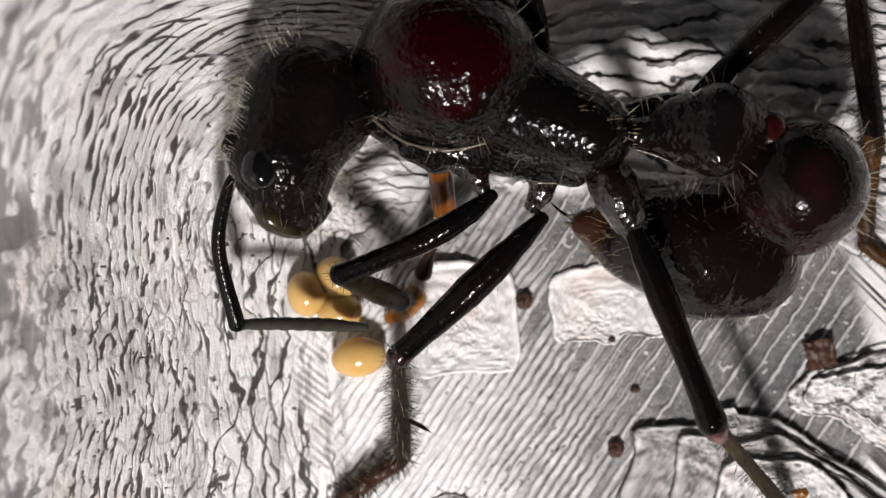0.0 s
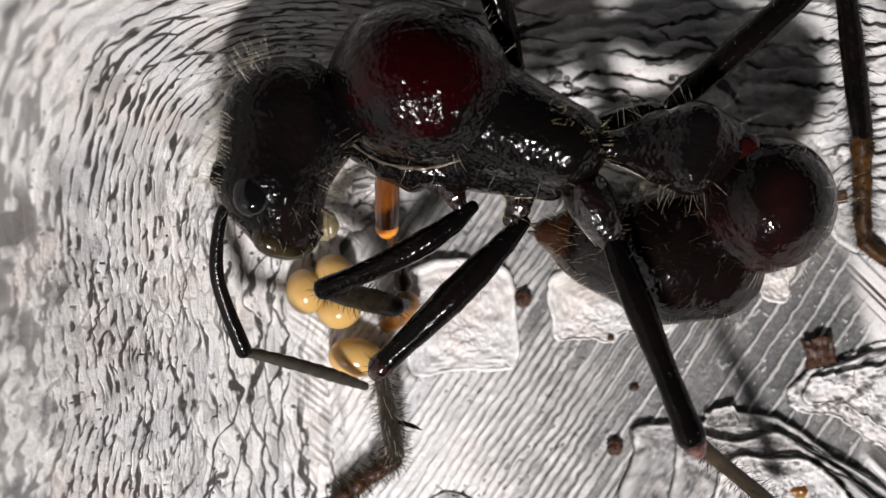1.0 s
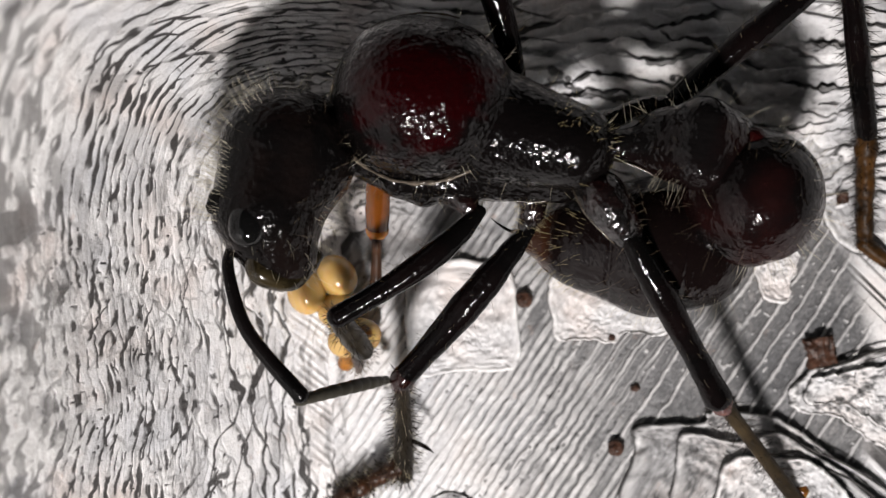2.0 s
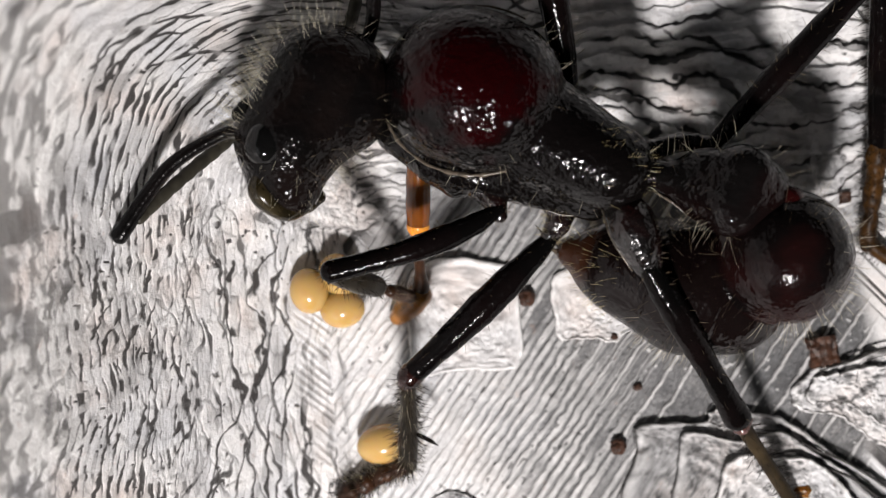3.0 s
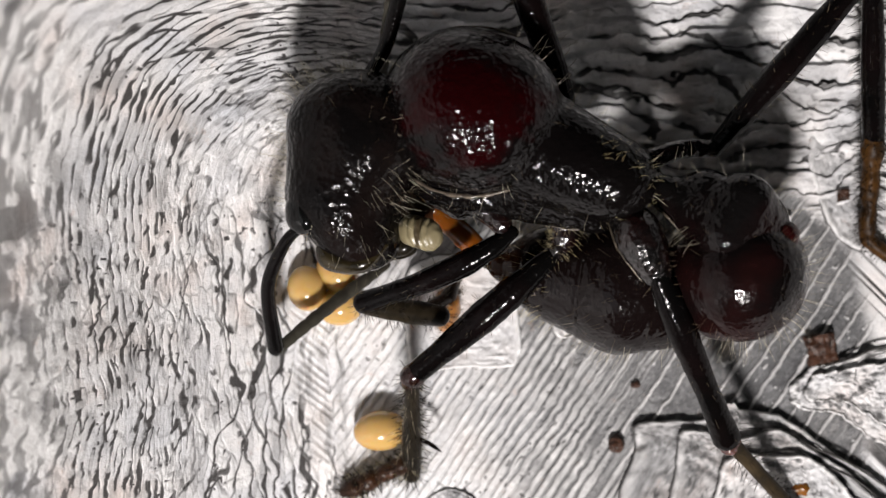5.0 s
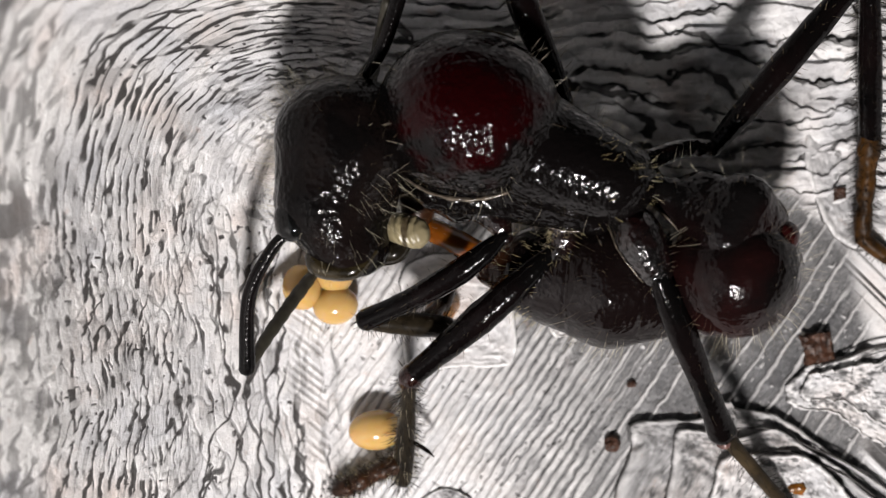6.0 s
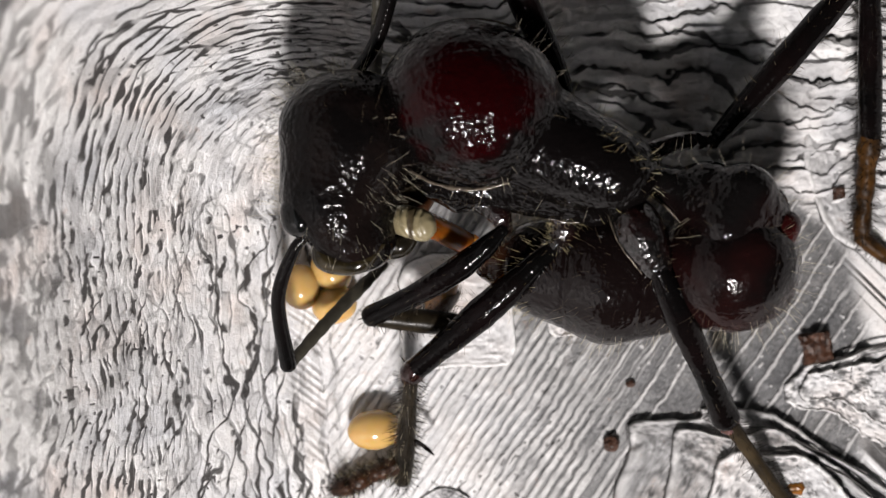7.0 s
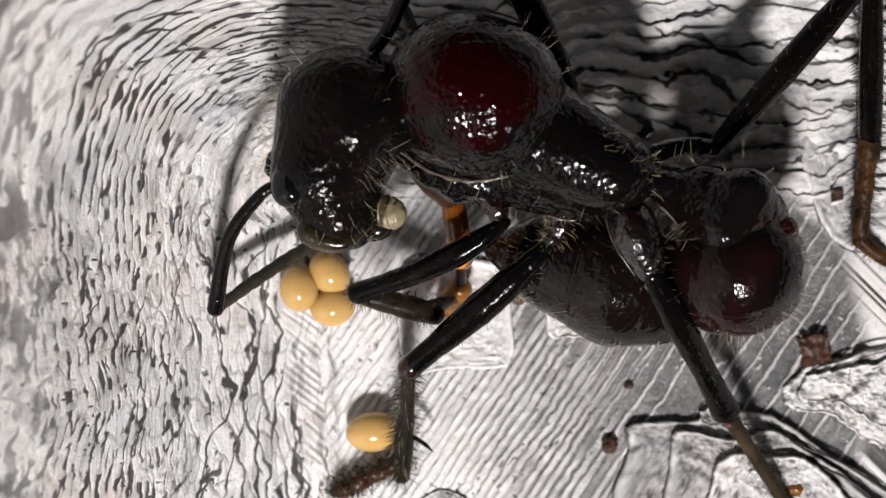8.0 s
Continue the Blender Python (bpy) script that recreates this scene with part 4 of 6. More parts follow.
def crumb(at, size, seed, box=False):
    rng = random.Random(seed)
    bm = bmesh.new()
    if box:
        bmesh.ops.create_cube(bm, size=1)
        bmesh.ops.subdivide_edges(bm, edges=bm.edges, cuts=8, use_grid_fill=True)
    else:
        bmesh.ops.create_icosphere(bm, subdivisions=3, radius=0.5)
    off = rng.uniform(0, 50)
    for v in bm.verts:
        v.co += v.co * (0.28 * noise.noise(v.co * 2.7 + Vector((off, 0, 0))) + 0.2 * noise.noise(v.co * 7 + Vector((0, off, 0))))
        v.co = Vector((v.co.x * size[0], v.co.y * size[1], v.co.z * size[2])) * MM
    me = bpy.data.meshes.new("crumb")
    bm.to_mesh(me)
    bm.free()
    me.materials.append(CRUMB)
    ob = tagged(new("crumb", me), "small dark brown crumb lying on the grey floor", "crumb", "crumbs on the floor")
    ob.location = mm(at[0], at[1], size[2] * 0.42)
    ob.rotation_euler = (0, 0, rng.uniform(-0.2, 0.2))
    return ob


flake = crumb((10.30, -7.05), (0.75, 0.4, 0.3), 9)
flake.data.materials[0] = BROWNAMBER
flake.location.z = 0.62 * MM
tagged(flake, "tan flake lying on the stepped crust plate")
crumb((11.01, -3.00), (0.8, 0.76, 0.4), 2, True)
crumb((2.34, -1.46), (0.5, 0.5, 0.4), 3)
crumb((5.02, -5.80), (0.48, 0.5, 0.4), 4)
crumb((11.66, 1.49), (0.33, 0.3, 0.3), 5, True)
crumb((5.60, -4.06), (0.28, 0.2, 0.2), 6)
crumb((4.91, -2.59), (0.22, 0.2, 0.2), 8)


def motions():
    walk(ant, [(t, Matrix.Translation(p) @ pose(0, 0, 0, 0, 0, a)) for t, p, a in (
        (0.0, mm(1.075, 3.838, 0.000), -0.0),
        (0.5, mm(0.250, 3.603, 0.000), 1.0),
        (1.0, mm(0.435, 3.308, 0.000), 2.0),
        (1.5, mm(0.613, 3.163, 0.000), 6.0),
        (1.7, mm(0.553, 2.995, 0.000), 8.0),
        (2.8, mm(1.259, 3.097, 0.000), -1.0),
        (3.0, mm(1.625, 2.991, 0.000), -4.0),
        (3.2, mm(2.067, 2.959, 0.000), -5.0),
        (3.5, mm(2.419, 2.934, 0.000), -6.0),
        (4.0, mm(2.386, 2.668, 0.000), -5.0),
        (4.5, mm(1.798, 2.710, 0.000), -3.0),
        (4.7, mm(1.755, 2.600, 0.000), -1.5),
        (5.8, mm(1.564, 2.285, 0.000), 0.7),
        (6.0, mm(1.784, 2.306, 0.000), 0.7),
        (6.5, mm(1.873, 2.324, 0.000), 0.3),
        (7.0, mm(1.841, 2.558, 0.000), -0.0),
        (7.5, mm(1.763, 2.568, 0.000), -0.5),
        (8.0, mm(1.921, 2.773, 0.000), -3.5),
    )])
    walk(PARTS["head"], [(t, Matrix.Translation(p) @ pose(0, 0, 0, 0, 0, a) @ pose(0, 0, 0, 0, r, 0)) for t, p, a, r in (
        (0.0, mm(-5.088, -0.732, 4.800), -7.0, 0.0),
        (0.5, mm(-4.528, -0.834, 4.800), -4.0, 0.0),
        (1.0, mm(-4.814, -0.716, 4.800), 0.0, 0.0),
        (1.5, mm(-5.043, -0.819, 4.800), -6.0, 0.0),
        (1.7, mm(-5.084, -0.854, 4.800), -6.0, 0.0),
        (2.8, mm(-5.404, -0.039, 4.800), -18.0, 0.0),
        (3.0, mm(-5.426, 0.051, 4.800), -17.0, 0.0),
        (3.2, mm(-5.530, 0.031, 4.800), -15.0, 0.0),
        (3.5, mm(-5.499, -0.161, 4.800), -14.0, 0.0),
        (3.6, mm(-5.399, -0.372, 4.800), -9.2, -3.0),
        (3.8, mm(-5.200, -0.523, 4.800), -0.6, -15.0),
        (4.0, mm(-5.076, -0.533, 4.800), 2.0, -25.0),
        (4.2, mm(-4.729, -0.564, 4.800), 4.2, -38.0),
        (4.5, mm(-4.220, -0.627, 4.800), 7.0, -40.0),
        (4.7, mm(-4.174, -0.458, 4.800), 5.5, -40.0),
        (5.8, mm(-4.195, -0.524, 4.800), 5.3, -40.0),
        (6.0, mm(-4.426, -0.505, 4.800), 5.3, -40.0),
        (6.5, mm(-4.491, -0.483, 4.800), 5.7, -40.0),
        (7.0, mm(-4.308, -0.668, 4.800), 7.0, -40.0),
        (7.5, mm(-4.276, -0.677, 4.800), 6.5, -40.0),
        (7.8, mm(-4.442, -0.630, 4.800), 4.3, -36.0),
        (8.0, mm(-4.538, -0.502, 4.800), 3.5, -28.0),
    )])
    walk(PARTS["labium"], [(t, pose(x * MM, y * MM, z * MM)) for t, x, y, z in (
        (0.0, 0.4, -1.2, -0.4), (0.2, 0.9, -1.9, -0.5), (0.4, 1.2, -2.1, -0.5), (0.7, 1.15, -2.05, -0.5), (1.0, 0.9, -1.8, -0.5),
        (1.2, 0.4, -1.2, -0.4), (3.8, 0.4, -1.2, -0.4), (4.0, 0.7, -1.55, -0.5), (4.2, 1.2, -1.8, -0.8), (4.5, 1.55, -1.95, -0.9), (5.8, 1.5, -1.64, -0.85), (7.6, 1.5, -1.62, -0.85), (8.0, 1.15, -1.67, -0.6),
    )])
    walk(PARTS["scape"], [
        (0.0, limb((-6.494, -1.641, 5.000), (-6.703, -5.813, 3.833))),
        (0.5, limb((-5.801, -1.945, 5.000), (-6.605, -5.909, 3.353))),
        (1.0, limb((-6.137, -1.760, 5.000), (-6.073, -5.891, 3.644))),
        (1.1, limb((-6.190, -1.819, 5.000), (-6.109, -6.010, 3.899))),
        (1.2, limb((-6.246, -1.876, 5.000), (-6.415, -5.751, 2.963))),
        (1.3, limb((-6.306, -1.932, 5.000), (-6.159, -6.001, 3.451))),
        (1.4, limb((-6.369, -1.986, 5.000), (-5.825, -6.130, 3.833))),
        (1.5, limb((-6.435, -2.038, 5.000), (-5.794, -6.255, 4.348))),
        (1.6, limb((-6.436, -2.209, 5.000), (-5.293, -6.348, 4.864))),
        (1.7, limb((-6.445, -2.381, 5.000), (-4.947, -6.482, 5.000))),
        (2.8, limb((-7.098, -0.757, 5.000), (-8.976, -4.491, 3.897))),
        (2.9, limb((-7.058, -0.569, 5.000), (-9.474, -3.625, 4.550))),
        (3.0, limb((-7.033, -0.378, 5.000), (-9.656, -2.934, 4.862))),
        (3.1, limb((-7.023, -0.479, 5.000), (-8.120, -3.886, 2.568))),
        (3.2, limb((-7.257, -0.858, 5.000), (-7.793, -4.709, 2.993))),
        (3.3, limb((-7.189, -0.747, 5.000), (-9.812, -4.351, 5.000))),
        (3.4, limb((-7.089, -0.677, 5.000), (-10.603, -3.404, 5.674))),
        (3.5, limb((-7.124, -0.756, 5.000), (-8.184, -4.236, 2.528))),
        (3.6, limb((-6.988, -1.196, 5.000), (-6.914, -5.556, 5.000))),
        (3.7, limb((-6.808, -1.355, 5.000), (-7.448, -5.365, 3.411))),
        (3.8, limb((-6.629, -1.515, 5.000), (-7.587, -5.672, 5.000))),
        (3.9, limb((-6.500, -1.561, 5.000), (-8.851, -5.066, 5.000))),
        (4.0, limb((-6.371, -1.608, 5.000), (-7.416, -5.592, 3.601))),
        (4.1, limb((-6.178, -1.663, 5.000), (-7.502, -4.838, 2.215))),
        (4.2, limb((-5.986, -1.721, 5.000), (-6.884, -5.553, 3.069))),
        (4.3, limb((-5.789, -1.869, 5.000), (-7.223, -5.488, 2.951))),
        (4.4, limb((-5.595, -2.019, 5.000), (-7.061, -5.534, 2.768))),
        (4.5, limb((-5.403, -2.172, 5.000), (-6.802, -5.739, 2.812))),
        (4.6, limb((-5.475, -2.090, 5.000), (-7.055, -5.501, 2.668))),
        (4.7, limb((-5.546, -2.005, 5.000), (-6.439, -5.387, 2.289))),
        (5.8, limb((-5.470, -1.967, 5.000), (-6.694, -5.672, 2.961))),
        (6.0, limb((-5.744, -1.918, 5.000), (-7.144, -5.675, 3.230))),
        (6.2, limb((-5.760, -1.941, 5.000), (-7.104, -5.298, 2.430))),
        (6.4, limb((-5.775, -1.965, 5.000), (-6.741, -5.480, 2.489))),
        (6.5, limb((-5.782, -1.977, 5.000), (-6.508, -5.866, 3.100))),
        (6.8, limb((-5.490, -2.183, 5.000), (-5.730, -5.571, 2.172))),
        (7.0, limb((-5.295, -2.320, 5.000), (-6.015, -5.983, 2.642))),
        (7.2, limb((-5.276, -2.386, 5.000), (-6.200, -5.464, 2.000))),
        (7.4, limb((-5.257, -2.451, 5.000), (-5.804, -6.084, 2.542))),
        (7.6, limb((-5.374, -2.356, 5.000), (-5.916, -5.957, 2.496))),
        (7.7, limb((-5.505, -2.230, 5.000), (-5.765, -5.921, 2.606))),
        (7.8, limb((-5.639, -2.108, 5.000), (-6.528, -5.960, 3.097))),
        (7.9, limb((-5.811, -1.803, 5.000), (-7.110, -5.161, 2.425))),
        (8.0, limb((-5.991, -1.501, 5.000), (-7.739, -5.040, 3.070))),
    ])
    walk(PARTS["funic"], [
        (0.0, limb((-6.703, -5.813, 3.833), (-3.123, -6.035, 1.000))),
        (0.5, limb((-6.605, -5.909, 3.353), (-2.687, -6.130, 1.000))),
        (1.0, limb((-6.073, -5.891, 3.644), (-2.866, -7.180, 1.000))),
        (1.1, limb((-6.109, -6.010, 3.899), (-3.030, -7.051, 1.000))),
        (1.2, limb((-6.415, -5.751, 2.963), (-3.191, -6.918, 1.000))),
        (1.3, limb((-6.159, -6.001, 3.451), (-3.349, -6.781, 1.000))),
        (1.4, limb((-5.825, -6.130, 3.833), (-3.504, -6.642, 1.000))),
        (1.5, limb((-5.794, -6.255, 4.348), (-3.656, -6.499, 1.000))),
        (1.6, limb((-5.293, -6.348, 4.864), (-3.379, -6.785, 1.000))),
        (1.7, limb((-4.947, -6.482, 5.000), (-3.113, -7.082, 1.000))),
        (2.8, limb((-8.976, -4.491, 3.897), (-7.227, -2.046, 2.454))),
        (2.9, limb((-9.474, -3.625, 4.550), (-7.378, -1.176, 2.701))),
        (3.0, limb((-9.656, -2.934, 4.862), (-7.706, -0.652, 3.011))),
        (3.1, limb((-8.120, -3.886, 2.568), (-6.471, -4.362, 1.212))),
        (3.2, limb((-7.793, -4.709, 2.993), (-5.343, -3.801, 1.000))),
        (3.3, limb((-9.812, -4.351, 5.000), (-7.621, -1.736, 2.268))),
        (3.4, limb((-10.603, -3.404, 5.674), (-8.531, -0.466, 3.273))),
        (3.5, limb((-8.184, -4.236, 2.528), (-7.441, -1.250, 2.068))),
        (3.6, limb((-6.914, -5.556, 5.000), (-5.083, -3.651, 1.000))),
        (3.7, limb((-7.448, -5.365, 3.411), (-5.542, -4.768, 1.000))),
        (3.8, limb((-7.587, -5.672, 5.000), (-6.422, -2.331, 1.115))),
        (3.9, limb((-8.851, -5.066, 5.000), (-7.172, -2.496, 1.545))),
        (4.0, limb((-7.416, -5.592, 3.601), (-6.068, -2.959, 1.000))),
        (4.1, limb((-7.502, -4.838, 2.215), (-5.058, -3.658, 1.000))),
        (4.2, limb((-6.884, -5.553, 3.069), (-4.337, -3.249, 1.000))),
        (4.3, limb((-7.223, -5.488, 2.951), (-4.899, -3.099, 1.000))),
        (4.4, limb((-7.061, -5.534, 2.768), (-4.713, -3.141, 1.000))),
        (4.5, limb((-6.802, -5.739, 2.812), (-4.529, -3.186, 1.000))),
        (4.6, limb((-7.055, -5.501, 2.668), (-4.283, -3.388, 1.000))),
        (4.7, limb((-6.439, -5.387, 2.289), (-4.044, -3.597, 1.000))),
        (5.8, limb((-6.694, -5.672, 2.961), (-4.843, -3.148, 1.000))),
        (6.0, limb((-7.144, -5.675, 3.230), (-5.364, -3.007, 1.000))),
        (6.2, limb((-7.104, -5.298, 2.430), (-5.132, -3.081, 1.000))),
        (6.4, limb((-6.741, -5.480, 2.489), (-4.899, -3.154, 1.000))),
        (6.5, limb((-6.508, -5.866, 3.100), (-4.783, -3.190, 1.000))),
        (6.8, limb((-5.730, -5.571, 2.172), (-4.151, -3.375, 1.000))),
        (7.0, limb((-6.015, -5.983, 2.642), (-3.730, -3.497, 1.000))),
        (7.2, limb((-6.200, -5.464, 2.000), (-3.805, -3.630, 1.000))),
        (7.4, limb((-5.804, -6.084, 2.542), (-3.879, -3.764, 1.000))),
        (7.6, limb((-5.916, -5.957, 2.496), (-4.067, -3.750, 1.000))),
        (7.7, limb((-5.765, -5.921, 2.606), (-4.220, -3.672, 1.000))),
        (7.8, limb((-6.528, -5.960, 3.097), (-4.376, -3.598, 1.000))),
        (7.9, limb((-7.110, -5.161, 2.425), (-4.789, -3.297, 1.000))),
        (8.0, limb((-7.739, -5.040, 3.070), (-5.209, -3.005, 1.000))),
    ])
    walk(PARTS["scape2"], [
        (0.0, limb((-3.963, -0.033, 3.400), (-1.786, 1.563, 4.400))),
        (1.0, limb((-3.889, 0.564, 3.400), (-1.649, 1.776, 4.400))),
        (1.7, limb((-3.982, 0.682, 3.400), (-1.602, 1.813, 4.400))),
        (2.8, limb((-4.224, 1.007, 3.400), (-2.373, 2.624, 4.400))),
        (3.0, limb((-4.669, 1.015, 3.400), (-4.213, 4.001, 4.400))),
        (3.2, limb((-5.298, 1.041, 3.400), (-6.911, 4.462, 4.400))),
        (3.4, limb((-5.967, 1.009, 3.400), (-7.847, 3.976, 4.400))),
        (3.5, limb((-6.301, 0.987, 3.400), (-6.889, 4.335, 4.400))),
        (3.8, limb((-5.936, 1.084, 3.400), (-5.707, 4.214, 4.400))),
        (4.2, limb((-5.327, 1.186, 3.400), (-4.116, 4.230, 4.400))),
        (4.5, limb((-4.781, 1.232, 3.400), (-3.353, 4.109, 4.400))),
        (5.8, limb((-4.792, 1.519, 3.400), (-3.151, 4.174, 4.400))),
        (6.5, limb((-5.020, 1.550, 3.400), (-3.287, 4.256, 4.400))),
        (7.0, limb((-4.956, 1.399, 3.400), (-3.489, 3.991, 4.400))),
        (7.5, limb((-4.783, 0.995, 3.400), (-3.015, 4.137, 4.400))),
        (7.8, limb((-5.066, 1.345, 3.400), (-3.974, 4.023, 4.400))),
        (8.0, limb((-5.074, 1.324, 3.400), (-3.273, 3.888, 4.400))),
    ])
    walk(PARTS["funic2"], [
        (0.0, limb((-1.786, 1.563, 4.400), (-0.867, 1.068, 3.200))),
        (1.0, limb((-1.649, 1.776, 4.400), (-0.765, 1.249, 3.200))),
        (1.7, limb((-1.602, 1.813, 4.400), (-0.780, 1.188, 3.200))),
        (2.8, limb((-2.373, 2.624, 4.400), (-1.299, 2.167, 3.200))),
        (3.0, limb((-4.213, 4.001, 4.400), (-4.514, 3.072, 3.200))),
        (3.2, limb((-6.911, 4.462, 4.400), (-7.814, 2.866, 3.200))),
        (3.4, limb((-7.847, 3.976, 4.400), (-8.282, 0.846, 3.200))),
        (3.5, limb((-6.889, 4.335, 4.400), (-7.029, 3.271, 3.200))),
        (3.8, limb((-5.707, 4.214, 4.400), (-5.089, 3.530, 3.200))),
        (4.2, limb((-4.116, 4.230, 4.400), (-3.747, 2.884, 3.200))),
        (4.5, limb((-3.353, 4.109, 4.400), (-3.310, 2.653, 3.200))),
        (5.8, limb((-3.151, 4.174, 4.400), (-3.467, 3.228, 3.200))),
        (6.5, limb((-3.287, 4.256, 4.400), (-3.556, 3.110, 3.200))),
        (7.0, limb((-3.489, 3.991, 4.400), (-3.623, 2.735, 3.200))),
        (7.5, limb((-3.015, 4.137, 4.400), (-3.113, 3.038, 3.200))),
        (7.8, limb((-3.974, 4.023, 4.400), (-3.892, 2.651, 3.200))),
        (8.0, limb((-3.273, 3.888, 4.400), (-2.950, 3.183, 3.200))),
    ])
    walk(PARTS["femur1"], [
        (0.0, limb((0.207, -2.305, 4.600), (-3.965, -4.473, 3.400))),
        (0.5, limb((0.444, -2.160, 4.600), (-3.749, -4.329, 3.475))),
        (1.0, limb((0.306, -2.171, 4.600), (-3.876, -4.277, 3.350))),
        (1.5, limb((0.298, -2.059, 4.600), (-3.785, -4.502, 3.650))),
        (1.7, limb((0.248, -2.011, 4.600), (-3.841, -4.490, 3.800))),
        (2.8, limb((-0.048, -2.046, 4.600), (-4.805, -3.791, 4.875))),
        (3.0, limb((-0.072, -1.951, 4.600), (-4.508, -3.959, 4.825))),
        (3.2, limb((-0.256, -1.958, 4.600), (-4.631, -4.047, 4.450))),
        (3.5, limb((-0.303, -2.004, 4.600), (-4.587, -4.219, 4.075))),
        (3.8, limb((-0.164, -2.020, 4.600), (-4.291, -4.331, 3.525))),
        (4.2, limb((-0.118, -2.153, 4.600), (-4.250, -4.154, 3.025))),
        (4.5, limb((0.140, -2.202, 4.600), (-3.894, -4.247, 2.850))),
        (4.7, limb((0.141, -2.145, 4.600), (-3.988, -4.037, 2.900))),
        (5.8, limb((0.147, -1.981, 4.600), (-3.765, -4.335, 2.950))),
        (6.0, limb((-0.087, -2.052, 4.600), (-3.898, -4.369, 2.700))),
        (6.5, limb((-0.176, -2.099, 4.600), (-4.037, -4.340, 2.700))),
        (7.0, limb((-0.103, -2.160, 4.600), (-3.721, -4.577, 2.450))),
        (7.5, limb((-0.017, -2.237, 4.600), (-3.746, -4.273, 2.275))),
        (7.8, limb((0.009, -2.200, 4.600), (-3.843, -4.266, 2.500))),
        (8.0, limb((0.046, -2.124, 4.600), (-3.871, -4.340, 2.800))),
    ])
    walk(PARTS["tibia1"], [
        (0.0, limb((-3.965, -4.473, 3.400), (-2.604, -5.102, 2.200))),
        (0.5, limb((-3.749, -4.329, 3.475), (-2.136, -4.935, 2.200))),
        (1.0, limb((-3.876, -4.277, 3.350), (-2.097, -4.810, 2.200))),
        (1.5, limb((-3.785, -4.502, 3.650), (-2.630, -4.879, 2.200))),
        (1.7, limb((-3.841, -4.490, 3.800), (-3.403, -5.415, 2.200))),
        (2.8, limb((-4.805, -3.791, 4.875), (-3.876, -4.601, 2.200))),
        (3.0, limb((-4.508, -3.959, 4.825), (-2.924, -4.406, 2.200))),
        (3.2, limb((-4.631, -4.047, 4.450), (-3.130, -4.472, 2.200))),
        (3.5, limb((-4.587, -4.219, 4.075), (-3.087, -4.538, 2.200))),
        (3.8, limb((-4.291, -4.331, 3.525), (-2.753, -4.720, 2.200))),
        (4.2, limb((-4.250, -4.154, 3.025), (-2.272, -4.531, 2.200))),
        (4.5, limb((-3.894, -4.247, 2.850), (-2.162, -4.488, 2.200))),
        (4.7, limb((-3.988, -4.037, 2.900), (-2.378, -4.328, 2.200))),
        (5.8, limb((-3.765, -4.335, 2.950), (-2.169, -4.460, 2.200))),
        (6.0, limb((-3.898, -4.369, 2.700), (-2.371, -4.532, 2.200))),
        (6.5, limb((-4.037, -4.340, 2.700), (-2.430, -4.444, 2.200))),
        (7.0, limb((-3.721, -4.577, 2.450), (-2.022, -4.742, 2.200))),
        (7.5, limb((-3.746, -4.273, 2.275), (-1.961, -4.575, 2.200))),
        (7.8, limb((-3.843, -4.266, 2.500), (-1.969, -4.751, 2.200))),
        (8.0, limb((-3.871, -4.340, 2.800), (-2.085, -4.720, 2.200))),
    ])
    walk(PARTS["tarsus1"], [
        (0.0, limb((-2.604, -5.102, 2.200), (-1.745, -5.319, 0.600))),
        (0.5, limb((-2.136, -4.935, 2.200), (-1.296, -5.078, 0.600))),
        (1.0, limb((-2.097, -4.810, 2.200), (-1.409, -4.884, 0.600))),
        (1.5, limb((-2.630, -4.879, 2.200), (-1.510, -4.726, 0.600))),
        (1.7, limb((-3.403, -5.415, 2.200), (-2.982, -6.059, 0.600))),
        (2.8, limb((-3.876, -4.601, 2.200), (-4.271, -5.472, 0.600))),
        (3.0, limb((-2.924, -4.406, 2.200), (-2.051, -4.629, 0.600))),
        (3.2, limb((-3.130, -4.472, 2.200), (-2.288, -4.618, 0.600))),
        (3.5, limb((-3.087, -4.538, 2.200), (-2.373, -4.587, 0.600))),
        (3.8, limb((-2.753, -4.720, 2.200), (-2.300, -4.558, 0.600))),
        (4.2, limb((-2.272, -4.531, 2.200), (-1.166, -4.165, 0.600))),
        (4.5, limb((-2.162, -4.488, 2.200), (-1.311, -3.918, 0.600))),
        (4.7, limb((-2.378, -4.328, 2.200), (-1.346, -3.795, 0.600))),
        (5.8, limb((-2.169, -4.460, 2.200), (-1.155, -3.568, 0.600))),
        (6.0, limb((-2.371, -4.532, 2.200), (-1.349, -3.612, 0.600))),
        (6.5, limb((-2.430, -4.444, 2.200), (-1.397, -3.730, 0.600))),
        (7.0, limb((-2.022, -4.742, 2.200), (-1.296, -3.990, 0.600))),
        (7.5, limb((-1.961, -4.575, 2.200), (-1.078, -4.017, 0.600))),
        (7.8, limb((-1.969, -4.751, 2.200), (-0.976, -4.183, 0.600))),
        (8.0, limb((-2.085, -4.720, 2.200), (-0.904, -4.291, 0.600))),
    ])
